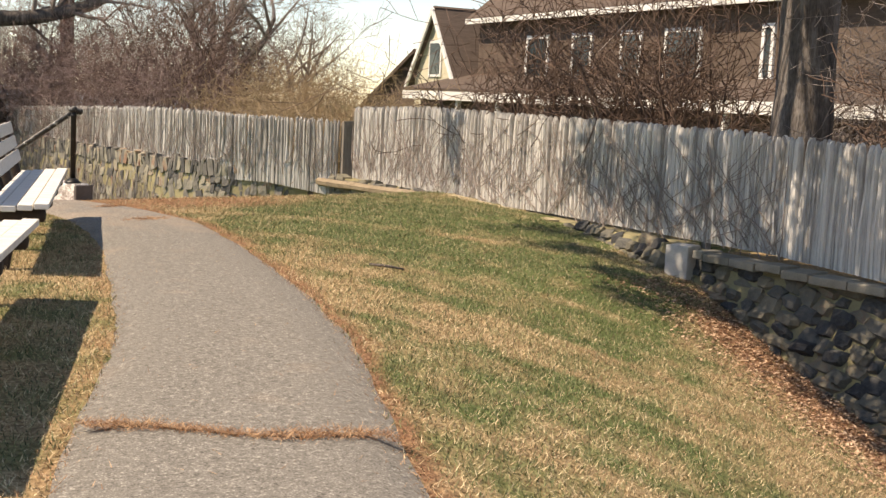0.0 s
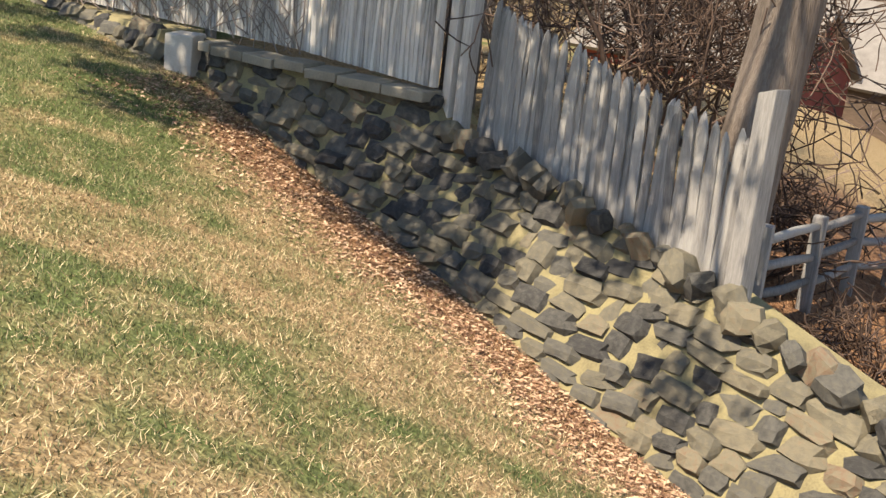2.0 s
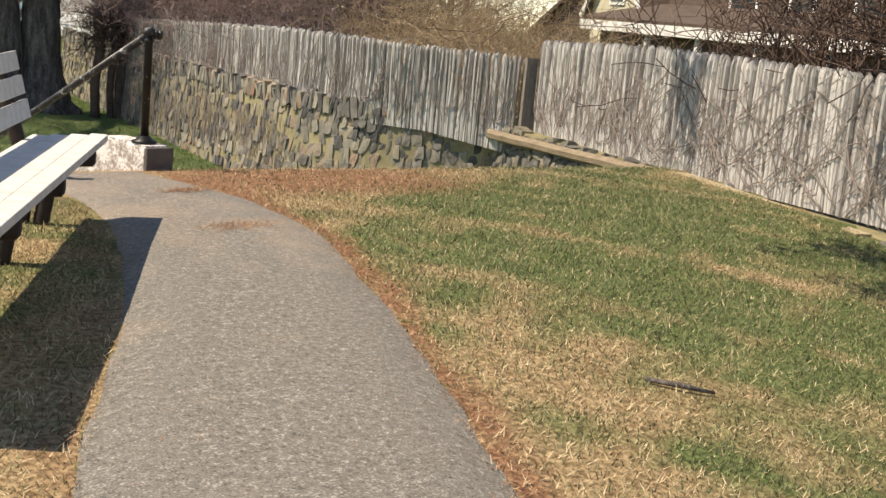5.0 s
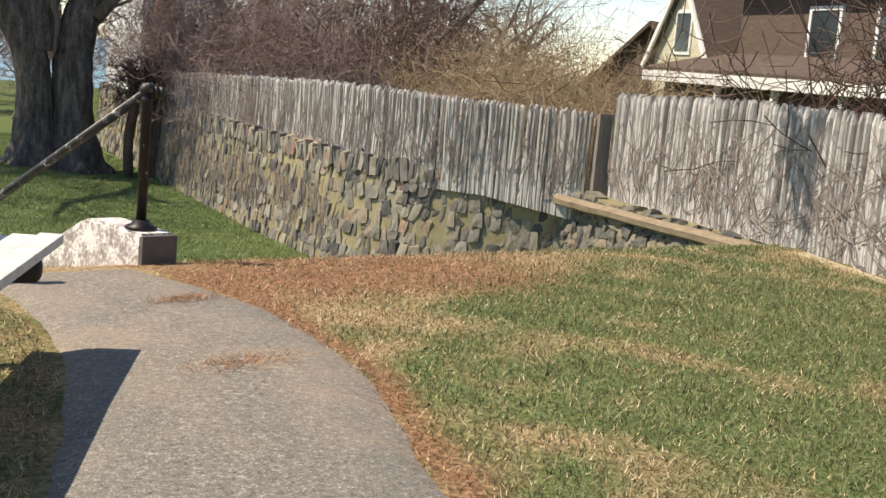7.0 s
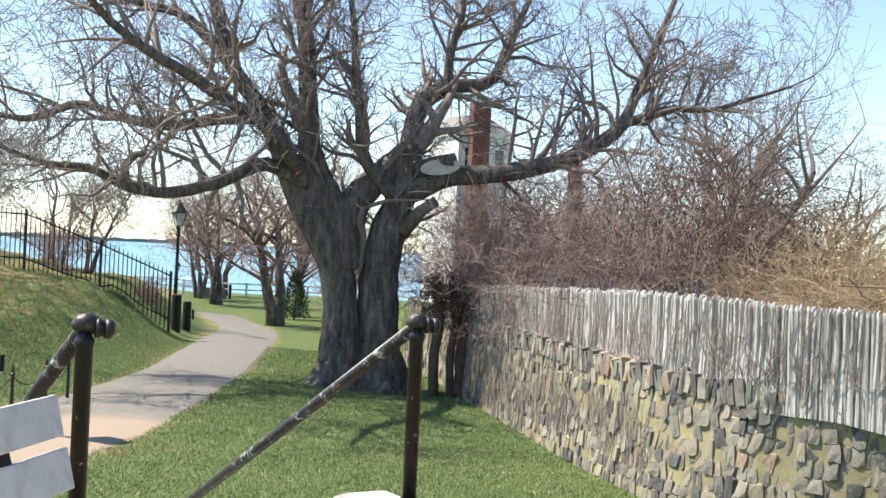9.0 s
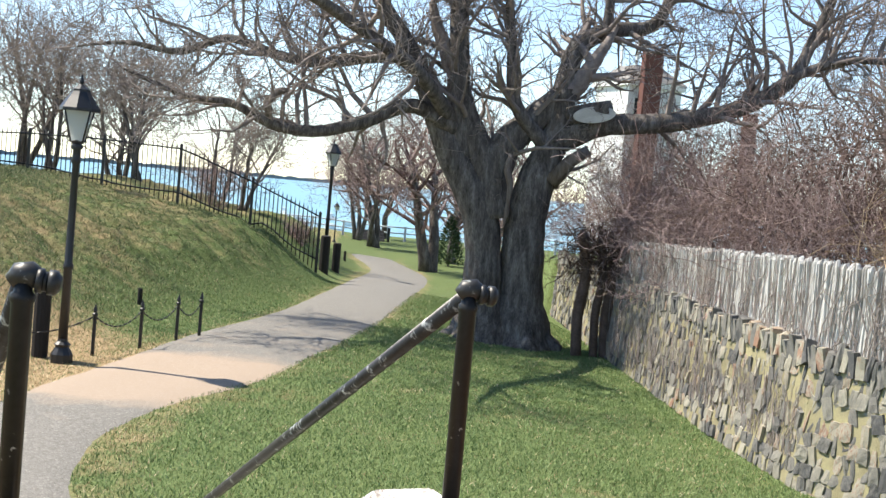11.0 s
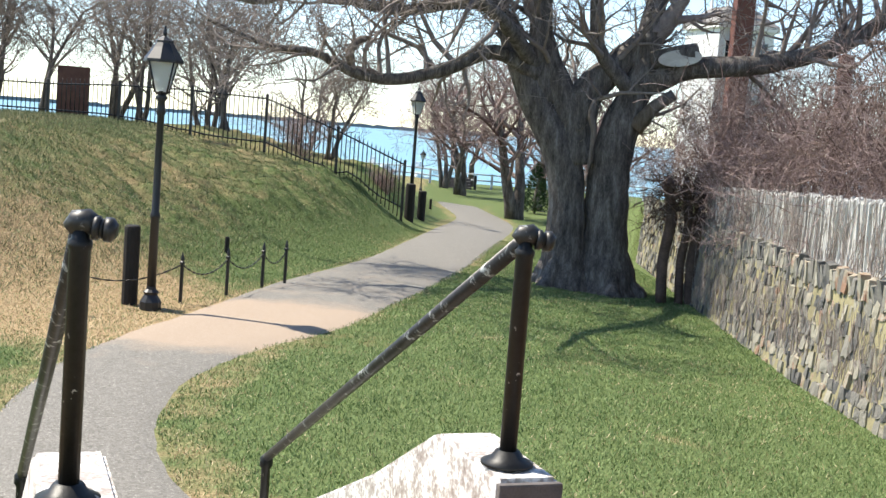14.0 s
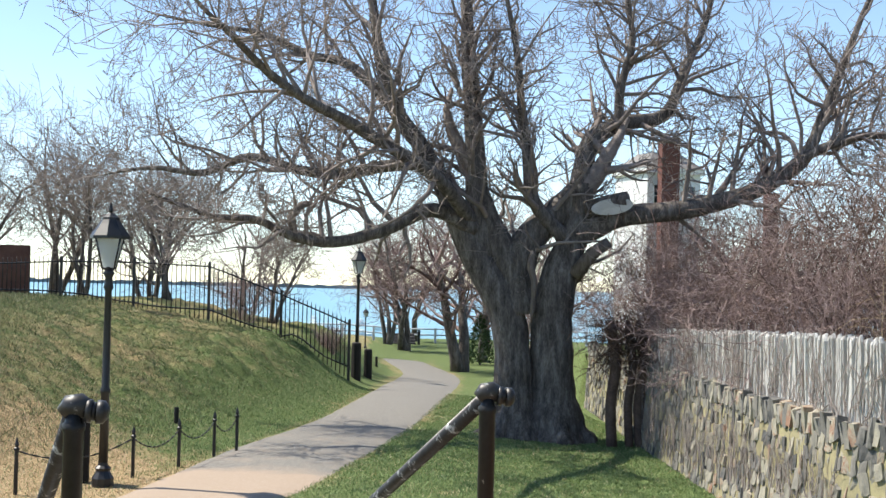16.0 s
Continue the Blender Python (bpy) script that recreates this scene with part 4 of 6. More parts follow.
    disc.matrix_local = Matrix.Translation((1.55, -0.72, 5.42)) @ pose(0, 0, 0, 80, -8, -20) @ Matrix.Diagonal((2.6, 1.05, 1, 1))
    st2 = Tubes()
    st2.add([(0.8, -0.3, 3.85), (1.15, -0.55, 4.35), (1.5, -0.7, 4.62)], [0.2, 0.15, 0.13], 10)
    st2.object("cut_stub", M_bark_pale, th)
    hol = Tubes()
    hol.add(smooth_line([(-0.24, -0.5, 2.75), (-0.2, -0.55, 3.3), (-0.2, -0.56, 3.7), (-0.28, -0.52, 4.05), (-0.2, -0.46, 4.4)], 4), [0.01, 0.03, 0.05, 0.06, 0.05, 0.06, 0.07, 0.07, 0.07, 0.08, 0.08, 0.09, 0.08, 0.08, 0.07, 0.06, 0.03], 8)
    hol.object("bare_wood", M_bark_pale, th, "pale bare wood in the split")
    for k in range(7):
        w = k * 0.9 + 0.3
        root = Tubes()
        cx = -0.42 if math.cos(w) < 0 else 0.45
        root.add(smooth_line([(cx + 0.35 * math.cos(w), 0.35 * math.sin(w), 0.75), (cx + 0.62 * math.cos(w), 0.62 * math.sin(w), 0.22), (cx + 1.05 * math.cos(w), 0.95 * math.sin(w), -0.08)], 4), [0.24] * 4 + [0.2] * 4 + [0.06], 9)
        root.object("root", M_bark, th)
    return th


great_tree(4.9, 25.3)


def bare_tree(name, x, y, z, tall, seed, label, twig, trunk_r=0.18, stems=1, lean=0.1, kids=5, depth=3, wild=0.3):
    th = empty(name, x, y, z)
    tagged(th, label, "tree")
    rnd = random.Random(seed)
    tw = Tubes()
    for s in range(stems):
        d = Vector((rnd.gauss(0, lean), rnd.gauss(0, lean), 1)).normalized()
        pts, rad = [Vector((rnd.uniform(-0.2, 0.2) * (stems > 1), rnd.uniform(-0.2, 0.2) * (stems > 1), -0.2))], [trunk_r * 1.35]
        for i in range(6):
            d = (d + Vector((rnd.gauss(0, 0.12), rnd.gauss(0, 0.12), 0.08))).normalized()
            pts.append(pts[-1] + d * tall * 0.62 / 6)
            rad.append(trunk_r * (1 - 0.12 * i))
        t = Tubes()
        t.add(pts, rad, 9)
        t.object("trunk", M_bark, th)
        for k in range(10):
            u = 0.35 + 0.65 * k / 9
            i = min(int(u * 6), 5)
            p = pts[i].lerp(pts[i + 1], u * 6 - i)
            w = rnd.uniform(0, 6.28)
            grow(tw, p, Vector((math.cos(w), math.sin(w), rnd.uniform(0.4, 1.3))).normalized(), tall * rnd.uniform(0.22, 0.42), trunk_r * 0.4, depth, rnd, 0.16, kids, wild, 5, 0.008)
    tw.object("crown", twig, th)
    return th


# trees by the fence of the upper lawn
def fence_tree(x, y, z, pts, rad, label, seed, mt):
    th = empty("tree", x, y, z)
    tagged(th, label, "tree")
    t = Tubes()
    line = smooth_line(pts, 7)
    rr_ = np.interp(np.linspace(0, len(rad) - 1, len(line)), range(len(rad)), rad)
    t.add(line, [r * (1 + 0.1 * noise.noise(p * 2 + Vector((seed, 0, 0)))) for r, p in zip(rr_, line)], 18)
    t.object("trunk", mt, th)
    tw = Tubes()
    rnd = random.Random(seed)
    for k in range(12):
        i = rnd.randrange(int(len(line) * 0.62), len(line) - 1)
        w = rnd.uniform(0, 6.28)
        grow(tw, line[i], Vector((math.cos(w), math.sin(w), 0.6)).normalized(), rnd.uniform(2.2, 4.0), rr_[i] * 0.35, 3, rnd, 0.1, 4, 0.4)
    tw.object("crown", M_twig, th)
    return th


TREE_A = fence_tree(8.3, -3.0, -0.8, [(0, 0, -0.2), (-0.05, 0, 1.0), (0, 0, 2.4), (0.1, 0.1, 4.5), (0.3, 0.3, 7), (0.4, 0.6, 9.5)], [0.52, 0.42, 0.4, 0.38, 0.3, 0.12], "stout grey-barked tree trunk close behind the fence", 3, M_bark)
TREE_B = fence_tree(5.46, -9.1, -1.6, [(0, 0, -0.2), (0.1, -0.02, 1.0), (0.32, -0.1, 2.4), (0.6, -0.2, 4.2), (1.0, -0.2, 6.5), (1.3, -0.1, 9)], [0.34, 0.28, 0.26, 0.25, 0.2, 0.08], "shaggy pale-barked tree leaning behind the fence end", 8, M_bark_pale)
TREE_C = fence_tree(6.05, -6.2, -0.5, [(0, 0, -0.2), (0.02, 0, 1.2), (0.1, 0.05, 2.6), (0.3, 0.2, 4.6), (0.5, 0.3, 7)], [0.2, 0.17, 0.16, 0.14, 0.06], "dark tree trunk standing tight behind the palings", 14, M_bark)

LAB = "leafless tree with reddish budding twigs"
for i, (x, y, tall, r, st, mt, lab) in enumerate([
        (-12.5, 44, 7.0, 0.1, 2, M_twig, "slim bare tree behind the railing"), (-9.0, 45, 6.5, 0.1, 3, M_twig, "many-stemmed bare tree behind the railing"), (-5.6, 44, 6.0, 0.11, 3, M_twig, "spreading bare tree behind the railing"),
        (-15.5, 48, 8.0, 0.14, 2, M_twig, "tall bare tree on the mound"), (-1.7, 43, 4.6, 0.09, 2, M_twig, "small forked bare tree above the shore"),
        (6.3, 50, 8.5, 0.26, 2, M_twig_red, LAB), (5.2, 66, 8.5, 0.16, 3, M_twig_red, LAB), (8.2, 57, 8.0, 0.2, 2, M_twig_red, LAB), (7.4, 44, 5.0, 0.1, 2, M_twig_red, "young leafless tree with pinkish twigs"), (6.6, 78, 9.0, 0.2, 2, M_twig_red, LAB),
        (19.5, 34, 9.5, 0.22, 4, M_twig, "wide many-stemmed bare tree beyond the garden"), (25.0, 36, 9.0, 0.2, 3, M_twig, "bare tree with pale upswept twigs"), (16.0, 42, 8.0, 0.2, 3, M_twig_red, "bare tree behind the shrubs"),
        (-11.0, 50, 9.5, 0.13, 3, M_twig, 'tall bare tree behind the railing'), (-7.2, 53, 9.5, 0.13, 3, M_twig, 'bare tree with upswept twigs behind the railing'), (-3.6, 56, 8.5, 0.12, 2, M_twig, 'bare tree above the shore'), (-14.0, 42, 7.5, 0.1, 3, M_twig, 'many-stemmed bare tree behind the railing'), (-17.5, 45, 9, 0.12, 2, M_twig, 'tall bare tree on the mound'), (9.5, 64, 9.5, 0.2, 2, M_twig_red, LAB), (4.6, 72, 8.5, 0.14, 3, M_twig_red, LAB),
        (30.0, 26, 9.0, 0.2, 2, M_twig, "bare tree standing by the house"), (-19.0, 52, 9, 0.15, 2, M_twig, "tall bare tree on the mound"), (12.5, 58, 8.5, 0.2, 2, M_twig_red, LAB)]):
    bare_tree("tree", x, y, H(x, y) if y < 60 or x > 0 else -2.5, tall, 100 + i, lab, mt, r, st, 0.22 if st > 1 else 0.1, 4, 3)


def shrub(x, y, z, tall, wide, stems, seed, mt, label, kids=3, depth=2, rad=0.014, arch=0.0):
    th = empty("shrub", x, y, z)
    tagged(th, label, "shrub", group="shrubs behind the fences")
    rnd = random.Random(seed)
    t = Tubes()
    for k in range(stems):
        if k and k % max(stems // 6, 1) == 0:
            t.object("cane_clump", mt, th)
            t = Tubes()
        w = rnd.uniform(0, 6.28)
        s = rnd.random() ** 0.6
        d = Vector((math.cos(w) * s * wide / tall, math.sin(w) * s * wide / tall, 1)).normalized()
        grow(t, Vector((math.cos(w) * s * 0.3 * wide, math.sin(w) * s * 0.3 * wide, -0.1)), d, tall * rnd.uniform(0.55, 1.0), rad * rnd.uniform(0.7, 1.4), depth, rnd, 0.09 - arch, kids, 0.34, 4, 0.008 if mt is M_twig_dark else 0.0045)
    t.object("cane_clump", mt, th)
    return th


RED = "dense leafless shrub of fine reddish-brown twigs"
DARK = "tangled dark leafless shrub with crooked stems"
BRAMBLE = "low dark tangle of bare bramble stems on the slope"
STRAW = "thicket of arching straw-coloured canes"
for i, (x, y, tall, wide, n, mt, lab, kd, dp, rd, ar) in enumerate([
        (8.9, 17.6, 3.0, 2.2, 40, M_twig_red, RED, 4, 3, 0.02, 0.0), (8.6, 21.0, 3.2, 2.3, 42, M_twig_red, RED, 4, 3, 0.02, 0.0), (8.8, 25.5, 3.5, 2.2, 40, M_twig_red, RED, 4, 3, 0.02, 0.0), (8.8, 29.5, 3.3, 2.2, 36, M_twig_red, RED, 4, 3, 0.02, 0.0),
        (8.1, 23.6, 1.7, 1.1, 60, M_twig_red, RED, 4, 3, 0.012, 0.08), (11.6, 20.5, 3.9, 2.6, 34, M_twig_red, RED, 4, 3, 0.022, 0.0), (11.8, 26.0, 4.2, 2.6, 34, M_twig_red, RED, 4, 3, 0.022, 0.0), (10.0, 18.4, 3.8, 2.6, 20, M_twig_dark, DARK, 4, 3, 0.035, 0.0),
        (9.9, 14.2, 2.3, 1.7, 130, M_twig_straw, STRAW, 3, 2, 0.014, 0.18), (11.6, 15.6, 2.7, 1.8, 130, M_twig_straw, STRAW, 3, 2, 0.014, 0.18), (13.2, 16.0, 2.9, 1.8, 120, M_twig_straw, STRAW, 3, 2, 0.014, 0.16), (9.9, 11.4, 1.8, 1.4, 110, M_twig_straw, STRAW, 3, 2, 0.013, 0.2), (12.4, 12.4, 2.3, 1.8, 110, M_twig_straw, STRAW, 3, 2, 0.014, 0.18), (11.0, 9.3, 1.8, 1.4, 80, M_twig_straw, STRAW, 3, 2, 0.013, 0.2),
        (10.3, 6.2, 2.9, 1.1, 20, M_twig_dark, DARK, 3, 3, 0.034, 0.0), (9.9, 3.6, 3.4, 1.1, 22, M_twig_dark, DARK, 3, 3, 0.04, 0.0), (9.4, 1.4, 3.5, 1.1, 20, M_twig_dark, DARK, 3, 3, 0.042, 0.0), (9.1, -0.6, 3.4, 1.0, 18, M_twig_dark, DARK, 3, 3, 0.04, 0.0),
        (11.0, 2.0, 3.9, 1.3, 16, M_twig_dark, DARK, 3, 3, 0.042, 0.0), (11.5, 5.0, 3.8, 1.7, 18, M_twig_dark, DARK, 3, 3, 0.04, 0.0),
        (7.7, -5.6, 2.6, 0.6, 5, M_twig_dark, DARK, 4, 3, 0.035, 0.0), (6.8, -7.6, 2.7, 1.1, 6, M_twig_dark, DARK, 4, 3, 0.05, 0.0), (7.4, -8.2, 2.8, 1.8, 7, M_twig_dark, DARK, 4, 3, 0.045, 0.0), (8.6, -11.2, 2.0, 1.6, 24, M_twig_red, RED, 4, 3, 0.02, 0.05), (5.6, -10.4, 0.7, 0.7, 26, M_twig_dark, BRAMBLE, 3, 2, 0.012, 0.15), (6.9, -10.8, 0.8, 0.8, 26, M_twig_dark, BRAMBLE, 3, 2, 0.012, 0.15), (6.3, -9.2, 0.8, 0.6, 22, M_twig_dark, BRAMBLE, 3, 2, 0.012, 0.15), (7.9, -9.3, 1.0, 0.8, 24, M_twig_dark, BRAMBLE, 3, 2, 0.012, 0.15),
        (9.6, -7.6, 2.6, 1.8, 14, M_twig_dark, DARK, 4, 3, 0.03, 0.0), (9.4, -5.4, 3.0, 1.3, 30, M_twig, 'tangled bare shrub with pale crooked stems', 4, 3, 0.022, 0.0), (10.6, -3.6, 3.2, 1.4, 30, M_twig, 'tangled bare shrub with pale crooked stems', 4, 3, 0.022, 0.0), (12.5, -6.5, 2.8, 1.6, 26, M_twig, 'tangled bare shrub with pale crooked stems', 4, 3, 0.02, 0.0), (0.4, 39.5, 0.9, 0.6, 40, M_twig_red, RED, 4, 2, 0.012, 0.0), (-2.6, 40.0, 1.6, 1.2, 40, M_twig_red, RED, 4, 2, 0.014, 0.0)]):
    shrub(x, y, H(x, y), tall, wide, n, 300 + i, mt, lab, kd, dp, rd, ar)


def vines(name, label, line, z0, z1, count, seed, mt, spread, back=0.06):
    """Bare climber stems on the face of a fence."""
    rnd = random.Random(seed)
    t = Tubes()
    line3 = [(x, y, 0) for x, y in line]
    total = line_len(line3)
    for k in range(count):
        s = rnd.uniform(0, total)
        z = rnd.uniform(z0, z0 + 0.4)
        drift = rnd.uniform(-1, 1) * spread
        pts = []
        for i in range(9):
            p, d = line_at(line3, min(max(s, 0), total))
            nrm = Vector((d.y, -d.x, 0))
            pts.append((p.x - nrm.x * back, p.y - nrm.y * back, min(z, z1 + 0.1)))
            s += (drift + rnd.gauss(0, 0.6)) * 0.12
            z += rnd.uniform(0.05, 0.22)
        r = rnd.uniform(0.003, 0.010)
        t.add(pts, [r * (1 - 0.07 * i) for i in range(9)], 4, cap=False)
    return tagged(t.object(name, mt), label, "climber", kind="stuff")


vines("climber", "bare climber stems sprawling over the stockade fence", fb[1:], -0.2, 1.3, 330, 7, M_twig, 1.9, 0.075)
vines("climber", "dense dark climber stems hanging on the wall-top fence", fl, -0.3, 1.0, 360, 8, M_twig, 0.5, 0.075)
vines("climber", "dried climber roots over the stones of the wall", [(a - 0.1, b) for a, b in fl[3:]], -1.9, -0.2, 280, 9, M_twig, 0.4, 0.14)


def ivy_stump():
    """The overgrown mass of dead climber at the bend of the wall."""
    th = empty("dead_climber", 6.75, 24.2, -1.9)
    tagged(th, "dark overgrown clump of dead climber on stout stems", "climber")
    rnd = random.Random(77)
    for k, (dx, w) in enumerate(((-0.3, 0.13), (0.1, 0.1), (0.35, 0.13))):
        t = Tubes()
        t.add(smooth_line([(dx, 0, -0.1), (dx - 0.05, 0, 0.9), (dx + 0.05, 0, 1.8), (dx - 0.1, 0, 2.8)], 4), [w] * 12 + [0.05], 8)
        t.object("stem", M_twig_dark, th)
    t = Tubes()
    for k in range(240):
        p = Vector((rnd.gauss(-0.2, 0.33), rnd.gauss(0, 0.25), rnd.gauss(2.3, 0.32)))
        grow(t, p, Vector((rnd.gauss(0, 1), rnd.gauss(0, 1), rnd.gauss(-0.4, 0.7))).normalized(), rnd.uniform(0.3, 0.7), 0.014, 1, rnd, -0.1, 3, 0.5, 3)
    t.object("tangle", M_twig_dark, th)


ivy_stump()


M_needles = surface("evergreen_needles", [(0.3, (0.03, 0.06, 0.02)), (0.7, (0.06, 0.10, 0.035))], scale=2, rough=0.7, bump=0, per_island=0.4)


def bough(tree, start, end, spread, clumps, seed):
    """Long unseen evergreen limb over the lawn, added for shade, given in the world."""
    rnd = random.Random(seed)
    inv = tree.matrix_world.inverted()
    a, b = inv @ Vector(start), inv @ Vector(end)
    t = Tubes()
    line = smooth_line([a, a.lerp(b, 0.4) + Vector((0, 0, 0.5)), b], 6)
    t.add(line, [0.1 - 0.085 * k / (len(line) - 1) for k in range(len(line))], 7)
    v, f = [], []
    for c in range(clumps):
        q = b + Vector((rnd.gauss(0, spread), rnd.gauss(0, spread), rnd.gauss(0, spread * 0.3)))
        root = line[rnd.randrange(len(line) // 2, len(line))]
        t.add([root, root.lerp(q, 0.5) + Vector((0, 0, 0.1)), q], [0.02, 0.014, 0.005], 4)
        for m in range(34):
            w = q + Vector((rnd.gauss(0, 0.16), rnd.gauss(0, 0.16), rnd.gauss(0, 0.1)))
            d = Vector((rnd.gauss(0, 1), rnd.gauss(0, 1), rnd.gauss(0.1, 0.5))).normalized() * rnd.uniform(0.1, 0.2)
            s = d.cross(Vector((rnd.gauss(0, 1), rnd.gauss(0, 1), 1))).normalized() * 0.03
            o = len(v)
            v += [w - s, w + s, w + d]
            f.append((o, o + 1, o + 2))
    ob = t.object("bough", M_bark, tree)
    nd = mesh_object("needles", v, f, M_needles, ob)
    nd["kind"] = "stuff"


def evergreen_bush(x, y, tall, wide, seed):
    """A small upright bush of many short needle sprays."""
    rnd = random.Random(seed)
    th = empty("evergreen_bush", x, y, H(x, y))
    tagged(th, "small dark green upright evergreen bush on the lawn", "bush")
    t = Tubes()
    t.add([(0, 0, -0.1), (0.02, 0, tall * 0.5), (0, 0.02, tall * 0.95)], [0.06, 0.04, 0.01], 6)
    t.object("stem", M_bark, th)
    v, f = [], []
    for k in range(1500):
        z = tall * rnd.uniform(0.04, 1.0)
        r = wide * (1 - (z / tall) ** 2.2) * rnd.uniform(0.5, 1.05) * (0.85 + 0.3 * noise.noise(Vector((z * 3, k % 7, 0))))
        w = rnd.uniform(0, 6.28)
        p = Vector((math.cos(w) * r, math.sin(w) * r, z))
        d = Vector((math.cos(w) + rnd.gauss(0, 0.5), math.sin(w) + rnd.gauss(0, 0.5), rnd.uniform(0.2, 1.2))).normalized() * rnd.uniform(0.12, 0.24)
        q = d.cross(Vector((rnd.gauss(0, 1), rnd.gauss(0, 1), 1))).normalized() * 0.035
        o = len(v)
        v += [p - q, p + q, p + d]
        f.append((o, o + 1, o + 2))
    mesh_object("foliage", v, f, M_needles, th)["kind"] = "stuff"
    return th


evergreen_bush(7.9, 55.0, 2.3, 0.75, 5)

# each unseen shade caster: its tree, the spot that it shades, how wide and how dense
SHADE_BOUGHS = [(TREE_A, (5.5, -1.1, -0.2), 0.42, 13), (TREE_A, (4.95, -2.2, -0.25), 0.42, 13), (TREE_A, (5.35, -3.1, -0.35), 0.5, 20), (TREE_A, (4.3, -3.5, -0.35), 0.36, 10), (TREE_A, (3.75, -4.2, -0.5), 0.26, 7),
          (TREE_A, (5.0, -4.3, -0.65), 0.5, 18), (TREE_A, (6.6, -0.8, 0.7), 0.5, 18), (TREE_A, (6.3, -1.9, 0.45), 0.45, 14), (TREE_A, (6.0, -3.2, 0.6), 0.5, 12), (TREE_A, (7.7, 3.75, 0.9), 0.3, 9),
          (TREE_C, (5.75, -4.7, 0.75), 0.5, 9), (TREE_C, (5.25, -4.9, -0.4), 0.45, 15), (TREE_C, (4.95, -5.7, -0.85), 0.5, 20), (TREE_C, (4.5, -6.5, -1.2), 0.45, 17), (TREE_C, (4.2, -7.25, -1.4), 0.38, 12),
          (TREE_A, (5.5, -4.2, -0.1), 0.6, 20), (TREE_C, (5.4, -5.2, 0.0), 0.6, 22), (TREE_C, (5.2, -6.2, -0.4), 0.6, 22), (TREE_C, (4.7, -7.0, -0.8), 0.45, 12),
          (TREE_A, (6.1, -2.5, 0.8), 0.65, 20), (TREE_A, (5.9, -3.9, 0.8), 0.65, 20), (TREE_C, (5.6, -5.3, 0.6), 0.65, 20), (TREE_C, (5.4, -6.3, 0.7), 0.6, 17), (TREE_C, (5.2, -7.1, 0.2), 0.6, 20),
          (TREE_B, (4.75, -7.9, 0.0), 0.65, 22), (TREE_B, (3.5, -9.3, -1.5), 0.22, 4), (TREE_B, (4.3, -8.8, -0.3), 0.6, 19)]
for k, (tree, spot, wide, clumps) in enumerate(SHADE_BOUGHS):
    tip = Vector(spot) + SUN_DIR * ((5.2 + 0.25 * (k % 3) - spot[2]) / SUN_DIR.z)
    foot = tree.matrix_world.translation
    bough(tree, (foot.x, foot.y, 3.9 + 0.14 * k % 1.6), tip, wide * 0.62, clumps, 60 + k)

# ---- houses, church tower, shore ----
M_shingle = surface("brown_shingles", [(0.3, (0.075, 0.055, 0.042)), (0.7, (0.16, 0.12, 0.095))], scale=3, fine=30, rough=0.9, stretch=(1, 1, 5))
M_roof = surface("weathered_roof", [(0.3, (0.07, 0.052, 0.042)), (0.7, (0.14, 0.105, 0.085))], scale=2, fine=25, rough=0.9, stretch=(1, 1, 6))
M_roof_grey = surface("grey_roof", [(0.3, (0.16, 0.15, 0.14)), (0.7, (0.28, 0.265, 0.25))], scale=2, fine=25, rough=0.9)
M_trim = surface("white_trim", [(0.3, (0.66, 0.66, 0.63)), (0.7, (0.80, 0.80, 0.78))], scale=4, fine=30, rough=0.7)
M_cream = surface("cream_clapboard", [(0.3, (0.50, 0.46, 0.34)), (0.7, (0.62, 0.58, 0.44))], scale=2, fine=30, rough=0.75, stretch=(0.3, 0.3, 8))
M_clap = surface("white_clapboard", [(0.3, (0.62, 0.63, 0.62)), (0.7, (0.78, 0.79, 0.78))], scale=2, fine=30, rough=0.75, stretch=(0.3, 0.3, 8))
M_redwall = surface("barn_red_wall", [(0.3, (0.20, 0.05, 0.04)), (0.7, (0.32, 0.09, 0.07))], scale=3, fine=30, rough=0.85)
M_tan = surface("tan_wall", [(0.3, (0.34, 0.28, 0.21)), (0.7, (0.46, 0.39, 0.31))], scale=3, fine=30, rough=0.85)
M_pane, nt_, b_ = mat("window_pane", 0.08, 0.0, 0.6)
b_.inputs["Base Color"].default_value = (0.03, 0.04, 0.045, 1)


def window(parent, x, y, z, w, h, facing=-1):
    """A framed window in a wall that faces local -y."""
    win = part("window", box(x - w / 2, x + w / 2, y - 0.05, y + 0.03, z, z + h), M_pane, parent)
    for x0, x1, z0, z1 in ((x - w / 2 - 0.1, x - w / 2, z - 0.08, z + h + 0.1), (x + w / 2, x + w / 2 + 0.1, z - 0.08, z + h + 0.1), (x - w / 2, x + w / 2, z + h, z + h + 0.1), (x - w / 2, x + w / 2, z - 0.08, z), (x - w / 2, x + w / 2, z + h / 2 - 0.025, z + h / 2 + 0.025)):
        part("frame", box(x0, x1, y - 0.09, y + 0.03, z0, z1, 0.005), M_trim, win)
    return win


def slab_roof(name, pts, thick, material, parent):
    """A sloping slab from four corner points."""
    pts = [Vector(p) for p in pts]
    n = (pts[1] - pts[0]).cross(pts[3] - pts[0]).normalized()
    if n.z < 0:
        n = -n
    lo = [p - n * thick for p in pts]
    return mesh_object(name, pts + lo, [(0, 1, 2, 3), (7, 6, 5, 4), (0, 4, 5, 1), (1, 5, 6, 2), (2, 6, 7, 3), (3, 7, 4, 0)], material, parent)


